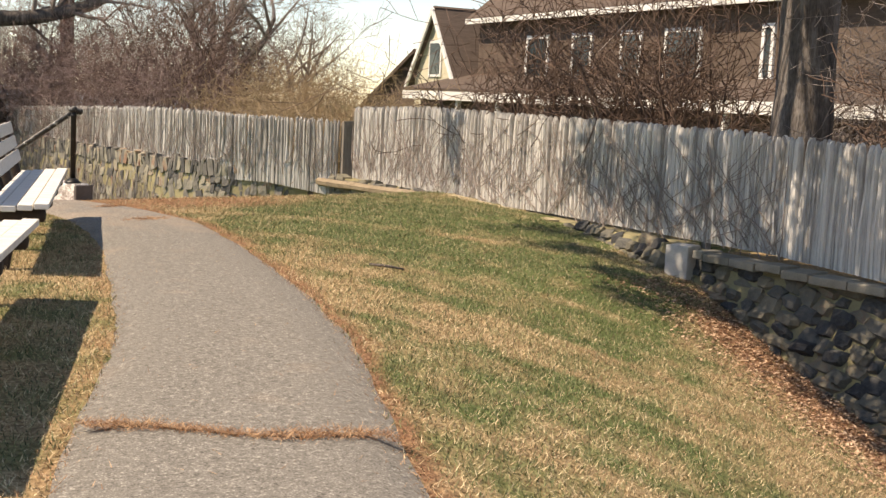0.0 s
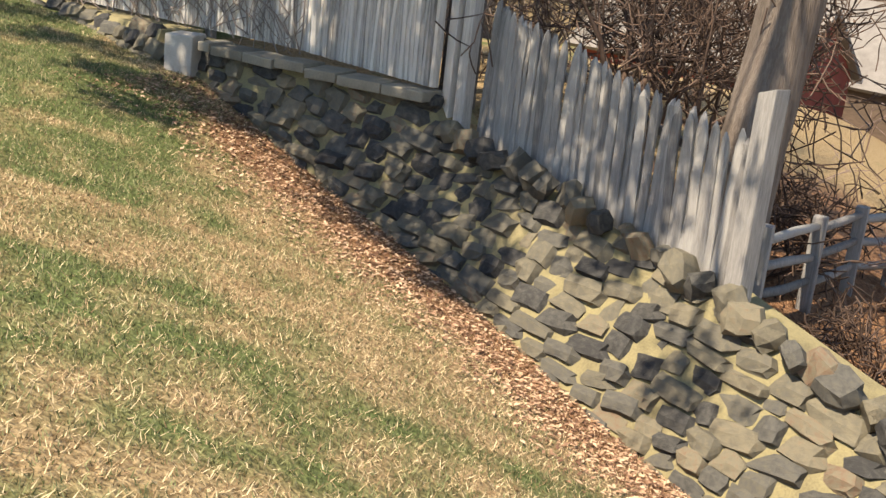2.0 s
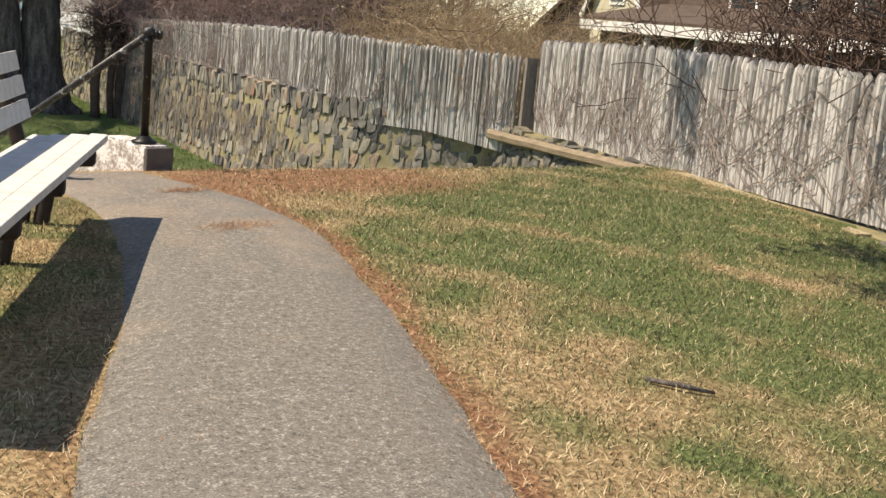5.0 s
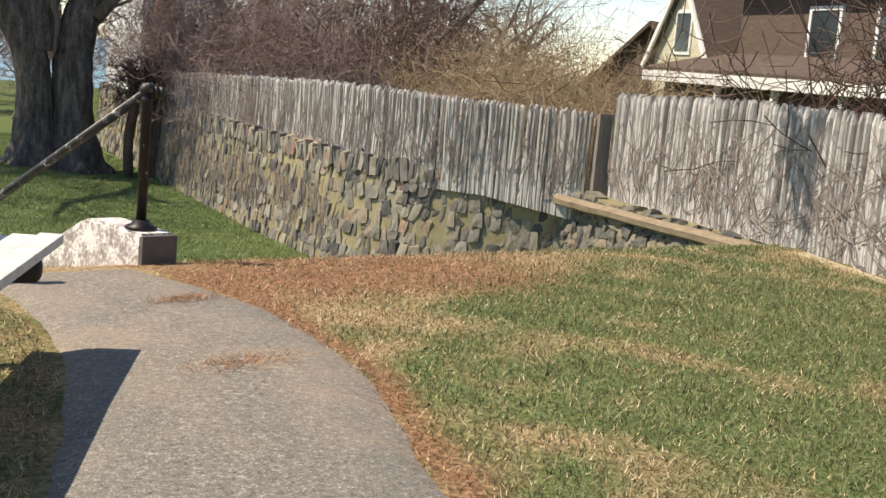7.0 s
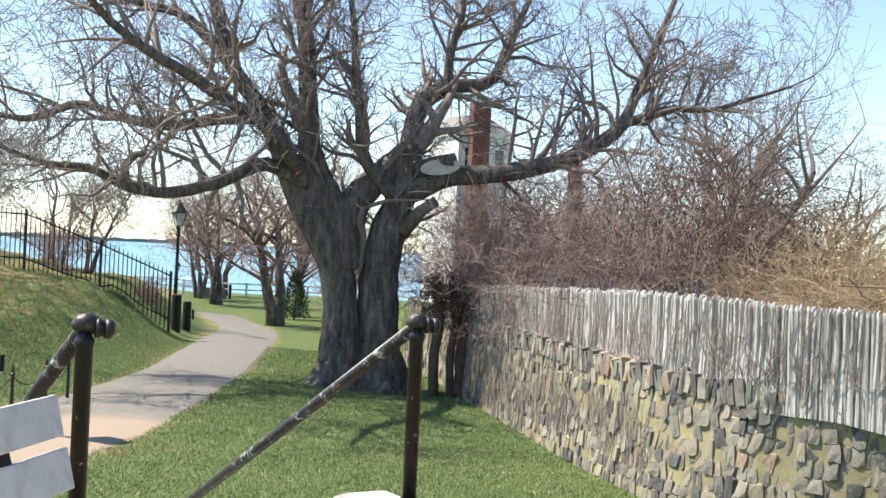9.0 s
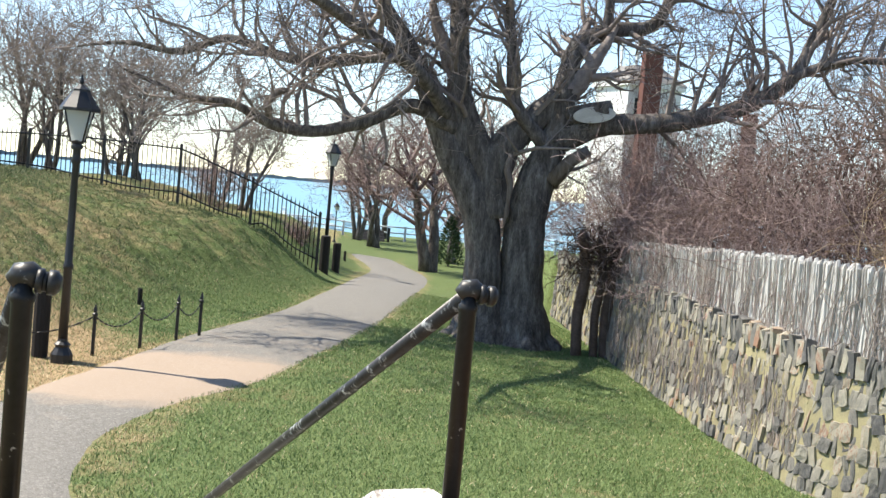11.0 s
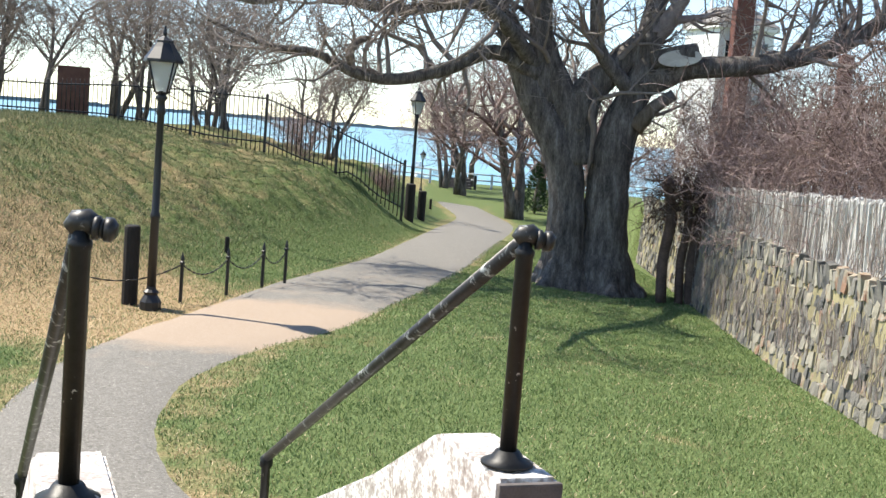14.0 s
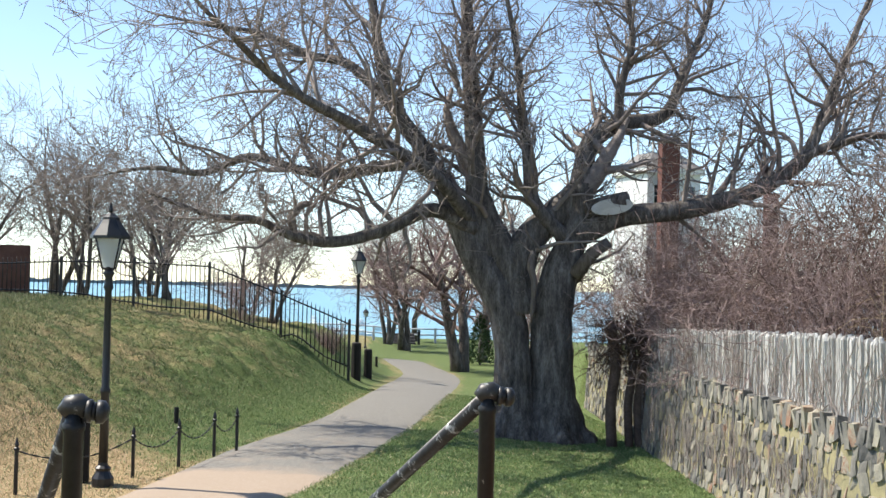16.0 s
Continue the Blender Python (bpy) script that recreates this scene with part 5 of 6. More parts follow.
def prism(x0, x1, y0, y1, z0, z1, ridge):
    """A gabled body: its ridge runs along x."""
    bm = bmesh.new()
    ym = (y0 + y1) / 2
    ends = [[bm.verts.new((x, y, z)) for y, z in ((y0, z0), (y1, z0), (y1, z1), (ym, ridge), (y0, z1))] for x in (x0, x1)]
    for k in range(5):
        bm.faces.new((ends[0][k], ends[0][(k + 1) % 5], ends[1][(k + 1) % 5], ends[1][k]))
    bm.faces.new(ends[0][::-1])
    bm.faces.new(ends[1])
    bmesh.ops.recalc_face_normals(bm, faces=bm.faces[:])
    return bm


def near_house():
    """The shingled house behind the fence: local x runs along its front, y goes back."""
    th = empty("house", 16.6, 0.6, 0, 76.5)
    tagged(th, "brown-shingled house with white trim and a porch roof", "house")
    # local +y points away to the west here, so the house lies on the -y side
    part("porch_wall", box(-0.6, 23.7, -3.0, -0.5, -4, 1.75), M_shingle, th)
    slab_roof("porch_roof", [(-0.9, 0.0, 1.88), (24.2, 0.0, 2.0), (24.2, -2.7, 2.62), (-0.9, -2.7, 2.5)], 0.1, M_roof, th)
    part("fascia", box(-0.9, 24.2, 0.0, 0.05, 1.58, 1.88), M_trim, th)
    for k in range(8):
        part("porch_post", box(-0.5 + 2.9 * k, -0.35 + 2.9 * k, -0.25, -0.1, -1.2, 1.6), M_trim, th)
    part("upper_wall", prism(-0.6, 23.4, -5.3, -2.7, 1.3, 4.6, 5.9), M_shingle, th)
    slab_roof("roof", [(-1.1, -2.25, 4.7), (23.7, -2.25, 4.7), (23.7, -4.0, 6.15), (-1.1, -4.0, 6.15)], 0.14, M_roof, th)
    slab_roof("roof", [(-1.1, -5.75, 4.7), (23.7, -5.75, 4.7), (23.7, -4.0, 6.15), (-1.1, -4.0, 6.15)], 0.14, M_roof, th)
    part("eave", box(-1.1, 23.7, -2.3, -2.2, 4.48, 4.67), M_trim, th)
    for x, w in ((0.2, 1.0), (5.6, 0.95), (6.95, 0.25), (10.6, 1.5), (13.2, 0.9), (16.0, 1.0), (18.9, 1.3)):
        win = part("window", box(x - w / 2, x + w / 2, -2.72, -2.66, 2.55, 3.85), M_pane, th)
        for x0, x1, z0, z1 in ((x - w / 2 - 0.12, x - w / 2, 2.45, 3.97), (x + w / 2, x + w / 2 + 0.12, 2.45, 3.97), (x - w / 2, x + w / 2, 3.85, 3.97), (x - w / 2, x + w / 2, 2.45, 2.55)):
            part("frame", box(x0, x1, -2.7, -2.62, z0, z1), M_trim, win)
    wing = part("gable_wall", prism(-2.4, 2.4, -1.9, 1.9, -4, 2.6, 5.1), M_cream, th, "cream clapboard gable")
    wing.matrix_local = pose(25.7, -4.4, 0, 0, 0, 90)
    for s in (-1, 1):
        r = slab_roof("gable_roof", [(25.7 + s * 2.3, -1.8, 2.15), (25.7 + s * 2.3, -7.0, 2.15), (25.7, -7.0, 5.25), (25.7, -1.8, 5.25)], 0.14, M_roof, th)
        slab_roof("rake", [(25.7 + s * 2.35, -1.78, 2.08), (25.7 + s * 2.35, -1.7, 2.08), (25.7, -1.7, 5.2), (25.7, -1.78, 5.2)], 0.18, M_trim, th)
    win = part("window", box(25.25, 26.15, -1.98, -1.93, 2.6, 3.8), M_pane, th)
    part("frame", box(25.13, 26.27, -1.99, -1.95, 2.48, 3.92), M_trim, win)
    part("chimney", box(9.2, 10.0, -4.4, -3.7, 5.0, 7.0, 0.02), M_brick, th)
    return th


near_house()


def cottage(x, y, z, rz, w, d, h, ridge, wall, roof, label, wins=3):
    th = empty("house", x, y, z, rz)
    tagged(th, label, "house")
    part("wall", prism(-w / 2, w / 2, -d / 2, d / 2, -3, h, h + ridge), wall, th)
    for s in (-1, 1):
        slab_roof("roof", [(-w / 2 - 0.3, s * (d / 2 + 0.3), h - 0.15), (w / 2 + 0.3, s * (d / 2 + 0.3), h - 0.15), (w / 2 + 0.3, 0, h + ridge + 0.12), (-w / 2 - 0.3, 0, h + ridge + 0.12)], 0.14, roof, th)
    for k in range(wins):
        window(th, -w / 2 + w * (k + 0.5) / wins, -d / 2, h * 0.4, 0.8, 1.2)
    part("eave", box(-w / 2 - 0.3, w / 2 + 0.3, -d / 2 - 0.36, -d / 2 - 0.3, h - 0.35, h - 0.12), M_trim, th)
    part("chimney", box(-0.3, 0.3, -0.3, 0.3, h + ridge - 0.6, h + ridge + 1.0, 0.02), M_brick, th)
    return th


cottage(36, -1.5, -5.6, 75, 7.5, 5.0, 3.0, 2.0, M_redwall, M_roof_grey, "small red house with white trim below the hill")
cottage(44, -8, -7.5, 70, 11, 7, 4.2, 2.6, M_shingle, M_roof_grey, "grey-roofed brown house among bare shrubs", 4)
cottage(36, -14, -7.0, 80, 8, 6, 3.6, 2.0, M_shingle, M_roof_grey, "dark shingled house with a pale roof", 3)
cottage(48, -20, -8.2, 75, 14, 8, 5.0, 1.6, M_tan, M_roof_grey, "long tan building with a flat pale eave", 5)
cottage(60, 6, -8.5, 80, 12, 8, 5.5, 3.0, M_clap, M_roof, "white clapboard house in the town below", 4)
cottage(66, -12, -9.5, 78, 12, 8, 5.5, 3.0, M_clap, M_roof_grey, "pale clapboard house in the town below", 4)
cottage(85, 2, -10.5, 80, 14, 9, 6, 3.2, M_tan, M_roof, "tan house in the far town", 4)
cottage(52, 20, -7.0, 85, 10, 7, 5.0, 2.6, M_clap, M_roof, "white house behind the trees", 3)
cottage(34, 34, -2.2, 15, 9, 6, 3.4, 2.6, M_shingle, M_roof, "low brown house behind the thicket", 3)


def bell_tower():
    th = empty("church_tower", 27.3, 92, 0, 16)
    th.scale = (0.84, 0.84, 1.0)
    tagged(th, "white wooden tower with louvred windows and a low roof", "tower")
    part("shaft", box(-2.9, 2.9, -2.9, 2.9, -6, 10.7, 0.04), M_clap, th)
    part("cornice", box(-3.2, 3.2, -3.2, 3.2, 10.6, 11.05, 0.05), M_trim, th)
    bm = bmesh.new()
    base = [bm.verts.new(p) for p in ((-3.25, -3.25, 11.05), (3.25, -3.25, 11.05), (3.25, 3.25, 11.05), (-3.25, 3.25, 11.05))]
    top = [bm.verts.new(p) for p in ((-1.4, -1.4, 12.4), (1.4, -1.4, 12.4), (1.4, 1.4, 12.4), (-1.4, 1.4, 12.4))]
    for k in range(4):
        bm.faces.new((base[k], base[(k + 1) % 4], top[(k + 1) % 4], top[k]))
    bm.faces.new(top)
    part("roof", bm, M_roof_grey, th)
    for k in range(4):
        sx, sy = ((-1.35, -1.35), (1.35, -1.35), (1.35, 1.35), (-1.35, 1.35))[k]
        part("baluster", box(sx - 0.09, sx + 0.09, sy - 0.09, sy + 0.09, 12.4, 14.3), M_trim, th)
    for z in (13.0, 13.8):
        part("balustrade", box(-1.35, 1.35, -1.4, -1.3, z, z + 0.14), M_trim, th)
    for x in (-1.7, 1.7):
        window(th, x, -2.92, 8.0, 1.0, 1.7)
    return th


bell_tower()
ch = tagged(part("chimney", box(-0.7, 0.7, -0.6, 0.6, -4, 13.2, 0.03), M_brick), "tall dark red brick chimney before the white tower", "chimney")
ch.matrix_world = pose(27.0, 88, 0)
ch2 = tagged(part("chimney", box(-0.45, 0.45, -0.4, 0.4, -4, 8.9, 0.03), M_brick), "small brick chimney stack above the shrubs", "chimney")
ch2.matrix_world = pose(33.6, 84, 0)

M_far = surface("far_woods", [(0.3, (0.10, 0.085, 0.075)), (0.7, (0.19, 0.16, 0.145))], scale=0.05, fine=0.6, rough=1.0, bump=0)
# the headland's blue-grey has slight distance haze mixed into its colour
M_headland_hazed = surface("far_headland_hazed", [(0.3, (0.12, 0.15, 0.18)), (0.7, (0.18, 0.21, 0.23))], scale=0.01, rough=1.0, bump=0)


def ridge(name, label, a0, a1, dist, base, tall, seed, material, kind="structure"):
    """A far wooded ridge as a solid band with an uneven crown."""
    v, f = [], []
    n = 260
    for i in range(n + 1):
        w = math.radians(a0 + (a1 - a0) * i / n)
        top = base + tall * (0.55 + 0.3 * noise.noise(Vector((i * 0.05, seed, 0))) + 0.22 * noise.noise(Vector((i * 0.45, seed, 3))) + 0.12 * noise.noise(Vector((i * 1.7, seed, 6))))
        for r, z in ((dist, base - 6), (dist, top), (dist * 1.08, top - 1), (dist * 1.08, base - 6)):
            v.append((math.sin(w) * r, math.cos(w) * r, z))
    for i in range(n):
        for k in range(3):
            o = 4 * i + k
            f.append((o, o + 4, o + 5, o + 1))
    return tagged(mesh_object(name, v, f, material, smooth=False), label, "backdrop", kind=kind)


ridge("backdrop", "hazy brown woods on the far side of the town", 38, 250, 330, -16, 19, 1, M_far)
ridge("backdrop", "low dark headland across the bay", -40, 6, 2600, -13, 15, 2, M_headland_hazed)
ridge("backdrop", "dark wooded rise west of the hill", 250, 325, 200, -14, 22, 3, M_far)
M_hull = surface("white_hull", [(0.3, (0.75, 0.75, 0.74)), (0.7, (0.82, 0.82, 0.81))], rough=0.4)


def boat(x, y, s, rz):
    th = empty("boat", x, y, -12.5, rz)
    tagged(th, "small white motor boat moored in the bay", "boat", group="boats in the bay")
    bm = box(-1.2, 1.2, -3.5, 3.5, -0.2, 1.0)
    for q in bm.verts:
        if q.co.y > 3:
            q.co.x *= 0.1
        if q.co.z < 0:
            q.co.x *= 0.6
    hull = part("hull", bm, M_hull, th)
    part("cabin", box(-0.8, 0.8, -1.2, 1.2, 1.0, 2.1, 0.1), M_hull, th)
    t = Tubes()
    t.add([(0, 0, 1.5), (0, 0, 5.0)], [0.06, 0.03], 5)
    t.object("mast", M_hull, th)
    th.scale = (s, s, s)
    return th


for k, (bx, by) in enumerate(((-8, 300), (-2, 330), (6, 345), (14, 310), (18, 400), (3, 420), (-14, 380), (24, 360))):
    boat(bx, by, 1.0, 60 + 25 * k)


def rustic_fence():
    """Grey split rails behind the end of the picket fence."""
    th = tagged(new("rail_fence"), "grey split-rail fence leaning above a brambly slope", "fence")
    r = random.Random(6)
    spots = [(4.9, -9.5), (6.0, -9.75), (7.2, -9.95), (8.6, -10.2), (10.2, -10.4)]
    tops = []
    for x, y in spots:
        z = H(x, y)
        part("post", box(x - 0.06, x + 0.06, y - 0.06, y + 0.06, z - 0.4, z + 0.85, 0.012), M_board, th)
        tops.append((x, y, z))
    for a, b in zip(tops, tops[1:]):
        for lift in (0.25, 0.5, 0.75):
            t = Tubes()
            t.add([(a[0], a[1], a[2] + lift + r.uniform(-0.04, 0.04)), ((a[0] + b[0]) / 2, (a[1] + b[1]) / 2, (a[2] + b[2]) / 2 + lift), (b[0], b[1], b[2] + lift + r.uniform(-0.04, 0.04))], [0.04, 0.045, 0.035], 6)
            t.object("rail", M_board, th)
    return th


rustic_fence()

# ---- grass, straw and litter ----
def greenness(x, y):
    """How green the turf is, 0 (bare straw) to 1."""
    n = 0.26 * wav(x, y, 0.9, 1) + 0.24 * wav(x, y, 2.6, 2) + 0.32 * wav(x, y, 7.5, 3)
    upper = y < EDGE_Y(x) + 0.3
    d = on_polyline(x, y, UPPER_PATH) - 0.7
    mid = sstep(0.5, 2.2, d) * sstep(7.5, 4.5, d) * sstep(-9.5, -3.5, y)
    g_up = 0.38 + 0.36 * mid + n * 1.2
    wf = on_polyline(x, y, WALL_FOOT + [(6.4, 0.2), (8.4, 8.5)])
    g_up = g_up - 0.14 * sstep(-3.5, -7, y)
    g_up = g_up - 0.45 * sstep(-1.6, -0.3, wf) * sstep(-2.5, -4.5, y)
    m = -on_polyline(x, y, FOOT)
    g_lo = 0.84 + 0.42 * n - 0.34 * sstep(0.2, 4, m) - 0.95 * sstep(4.2, 1.2, np.hypot(x + 5.0, (y - 17.5) * 0.8))
    d2 = np.abs(on_polyline(x, y, LOWER_PATH))
    g_lo = g_lo - 0.3 * sstep(1.7, 1.2, d2)
    bank = sstep(-1.2, 0.6, y - EDGE_Y(x)) * sstep(2.2, 0.8, y - EDGE_Y(x)) * sstep(5.5, 3.0, x)
    return np.clip(np.where(upper, g_up, g_lo) - 0.6 * bank, 0, 1)


def litter(x, y):
    """Red-brown needles and dead leaves beside the path and at the wall's foot."""
    d = np.abs(on_polyline(x, y, UPPER_PATH))
    wob = 0.12 * wav(x, y, 3.1, 5)
    edge = 0.85 * sstep(1.0 + 1.3 * wob, 0.74, d) * sstep(0.55, 0.7, d) * np.where(on_polyline(x, y, UPPER_PATH) > 0, 1.0, 0.55)
    wf = on_polyline(x, y, WALL_FOOT)
    leaf = sstep(-1.25 + 2 * wob, -0.55, wf) * sstep(0.3, 0.1, wf) * sstep(-3.8, -5.0, y)
    crest = sstep(1.9, 0.5, np.abs(y - EDGE_Y(x) + 0.3)) * sstep(0.3, 0.9, x) * sstep(4.6, 2.2, x + wob * 4)
    dirt = sstep(1.7, 0.8, np.hypot((x + 0.9) * 0.7, y - 15.9)) * 0.3
    slope = sstep(0.3, 0.8, on_polyline(x, y, WALL_TOP)) * sstep(-7.5, -9.0, y) * sstep(16, 10, x)
    return np.clip(edge + leaf + 0.9 * crest + dirt + slope, 0, 1)


GR, LI = greenness(GX, GY), litter(GX, GY)
for key, val in (("green", GR), ("litter", LI)):
    at = ground.data.attributes.new(key, "FLOAT", "POINT")
    at.data.foreach_set("value", val.ravel().astype(np.float32))


def turf_material():
    m, nt, b = mat("turf_and_straw", 0.95, 0.0, 0.1)
    n, l = nt.nodes, nt.links
    tc = n.new("ShaderNodeTexCoord")
    f1, f2 = n.new("ShaderNodeTexNoise"), n.new("ShaderNodeTexNoise")
    f1.inputs["Scale"].default_value, f1.inputs["Detail"].default_value = 28, 6
    f2.inputs["Scale"].default_value, f2.inputs["Detail"].default_value = 3.0, 6
    for t in (f1, f2):
        l.new(tc.outputs["Object"], t.inputs["Vector"])

    def ramp(fac, stops):
        r = n.new("ShaderNodeValToRGB")
        for e, (p, c) in zip(r.color_ramp.elements, stops):
            e.position, e.color = p, (*c, 1)
        l.new(fac, r.inputs[0])
        return r.outputs[0]

    straw = ramp(f1.outputs[0], [(0.32, (0.17, 0.115, 0.06)), (0.7, (0.50, 0.38, 0.22))])
    green = ramp(f1.outputs[0], [(0.32, (0.06, 0.08, 0.03)), (0.7, (0.17, 0.22, 0.085))])
    brown = ramp(f1.outputs[0], [(0.32, (0.12, 0.06, 0.035)), (0.7, (0.38, 0.22, 0.13))])

    def blend(name, lo, hi, base, top):
        a = n.new("ShaderNodeAttribute")
        a.attribute_name = name
        ad = n.new("ShaderNodeMath")
        ad.operation = "MULTIPLY_ADD"
        ad.inputs[1].default_value, = (0.7,)
        l.new(f2.outputs[0], ad.inputs[0])
        l.new(a.outputs["Fac"], ad.inputs[2])
        mr = n.new("ShaderNodeMapRange")
        mr.inputs["From Min"].default_value, mr.inputs["From Max"].default_value = lo, hi
        l.new(ad.outputs[0], mr.inputs["Value"])
        mx = n.new("ShaderNodeMix")
        mx.data_type = "RGBA"
        l.new(mr.outputs[0], mx.inputs[0])
        l.new(base, mx.inputs[6])
        l.new(top, mx.inputs[7])
        return mx.outputs[2]

    c = blend("green", 0.55, 1.05, straw, green)
    c = blend("litter", 0.6, 1.1, c, brown)
    l.new(c, b.inputs["Base Color"])
    bp = n.new("ShaderNodeBump")
    bp.inputs["Strength"].default_value, bp.inputs["Distance"].default_value = 1.0, 0.03
    l.new(f1.outputs[0], bp.inputs["Height"])
    l.new(bp.outputs[0], b.inputs["Normal"])
    return m


ground.data.materials[0] = turf_material()


def blades(name, label, x, y, length, width, tilt, material, lift=0.0, seed=1):
    """Many single blades, one triangle each, in one mesh."""
    g = np.random.default_rng(seed)
    n = len(x)
    z = height(x, y) + lift
    az, w = g.uniform(0, 2 * np.pi, n), g.uniform(0, 2 * np.pi, n)
    ln = length * g.uniform(0.5, 1.3, n)
    ti = np.clip(tilt + g.normal(0, 0.28, n), 0.05, 1.5)
    co = np.empty((n, 3, 3), np.float32)
    wx, wy = np.cos(w) * width / 2, np.sin(w) * width / 2
    co[:, 0] = np.stack([x - wx, y - wy, z - 0.004], 1)
    co[:, 1] = np.stack([x + wx, y + wy, z - 0.004], 1)
    co[:, 2] = np.stack([x + np.cos(az) * np.sin(ti) * ln, y + np.sin(az) * np.sin(ti) * ln, z + np.cos(ti) * ln + 0.004], 1)
    me = bpy.data.meshes.new(name)
    me.vertices.add(3 * n)
    me.vertices.foreach_set("co", co.ravel())
    me.loops.add(3 * n)
    me.loops.foreach_set("vertex_index", np.arange(3 * n, dtype=np.int32))
    me.polygons.add(n)
    me.polygons.foreach_set("loop_start", np.arange(0, 3 * n, 3, dtype=np.int32))
    me.update(calc_edges=True)
    me.materials.append(material)
    return tagged(new(name, me), label, "grass", kind="stuff")


M_blade_green = surface("green_blades", [(0.25, (0.06, 0.075, 0.032)), (0.5, (0.13, 0.155, 0.07)), (0.8, (0.29, 0.30, 0.15))], scale=2, fine=8, rough=0.7, bump=0, per_island=0.8)
M_blade_lush = surface("lush_blades", [(0.25, (0.08, 0.14, 0.042)), (0.5, (0.15, 0.235, 0.08)), (0.8, (0.29, 0.365, 0.16))], scale=2, fine=8, rough=0.7, bump=0, per_island=0.8)
M_blade_dull = surface("dull_straw_blades", [(0.25, (0.20, 0.13, 0.075)), (0.5, (0.44, 0.325, 0.19)), (0.8, (0.74, 0.61, 0.40))], scale=2, fine=8, rough=0.8, bump=0, per_island=0.9)
M_needle = surface("fallen_needles", [(0.25, (0.18, 0.085, 0.045)), (0.5, (0.36, 0.19, 0.10)), (0.8, (0.55, 0.36, 0.21))], scale=2, fine=8, rough=0.85, bump=0, per_island=0.8)
M_leaf = surface("dead_leaves", [(0.25, (0.15, 0.08, 0.052)), (0.5, (0.40, 0.245, 0.16)), (0.8, (0.64, 0.46, 0.32))], scale=3, fine=20, rough=0.8, bump=0, per_island=0.8)


def scatter(n, x0, x1, y0, y1, keep, seed):
    g = np.random.default_rng(seed)
    x, y = g.uniform(x0, x1, n), g.uniform(y0, y1, n)
    k = keep(x, y) > g.random(n)
    return x[k], y[k]


def off_path(x, y, edge=0.0):
    a = np.abs(on_polyline(x, y, UPPER_PATH)) > 0.68 + edge
    b = np.abs(on_polyline(x, y, LOWER_PATH)) > np.interp(y, [q[1] for q in LOWER_PATH], LOWER_HALF) - 0.03 + edge
    c = (on_polyline(x, y, WALL_FOOT + [(6.4, 0.2), (8.4, 8.5)]) < 0.05) | (y > 3.5)
    st = (np.abs((x + 0.5) * 0.958 + (y - 2.15) * 0.287) < 1.15) & (y > 2.0) & (y < 6.4)
    wl = (on_polyline(x, y, WALL_LOW[::-1]) > 0.05) | (y < 8.5)
    return a & b & c & ~st & wl


UP = (-6.5, 7.2, -14.0, 3.6)
ux, uy = scatter(640000, *UP, lambda x, y: off_path(x, y) * (0.25 + 0.75 * greenness(x, y)) * (1 - 0.85 * litter(x, y)), 1)
blades("grass_blades", "short green spring grass on the upper lawn", ux, uy, 0.034, 0.007, 0.8, M_blade_green, seed=2)
ux, uy = scatter(560000, *UP, lambda x, y: off_path(x, y) * (1.05 - 0.85 * greenness(x, y)) * (1 - 0.7 * litter(x, y)), 3)
blades("straw_blades", "dry winter straw matted in the upper lawn", ux, uy, 0.045, 0.006, 1.2, M_blade_dull, seed=4)
lx, ly = scatter(760000, -8.5, 7.4, 3.2, 36.0, lambda x, y: off_path(x, y) * (0.2 + 0.8 * greenness(x, y)) * (1 - 0.9 * litter(x, y)), 5)
blades("grass_blades", "lush green grass on the lower lawn", lx, ly, 0.045, 0.011, 0.7, M_blade_lush, seed=6)
lx, ly = scatter(300000, -12.0, 7.4, 3.2, 36.0, lambda x, y: off_path(x, y) * (1.0 - greenness(x, y)) * (1 - 0.6 * litter(x, y)), 7)
blades("straw_blades", "bleached dry grass on the mound and bank", lx, ly, 0.07, 0.009, 1.0, M_blade_dull, seed=8)
mx_, my_ = scatter(170000, -11.0, 1.6, 17.0, 38.0, lambda x, y: off_path(x, y) * sstep(0.2, 2.0, -on_polyline(x, y, FOOT)) * (0.6 + 0.35 * wav(x, y, 7.0, 8)), 15)
blades("grass_tufts", "rough tussocky grass on the mound", mx_, my_, 0.12, 0.012, 0.8, M_blade_green, seed=16)
nx_, ny_ = scatter(330000, *UP, lambda x, y: litter(x, y) * ((np.abs(on_polyline(x, y, UPPER_PATH)) > 0.6)), 9)
blades("fallen_needles", "rust-brown fallen needles along the path edge", nx_, ny_, 0.055, 0.004, 1.42, M_needle, 0.006, seed=10)
px_, py_ = scatter(26000, -5.0, 1.2, -11, 2.2, lambda x, y: 0.05 + 0.25 * sstep(0.45, 0.72, np.abs(on_polyline(x, y, UPPER_PATH))) * (np.abs(on_polyline(x, y, UPPER_PATH)) < 0.75), 11)
blades("fallen_needles", "stray needles and straw bits on the asphalt", px_, py_, 0.04, 0.004, 1.5, M_needle, 0.046, seed=12)


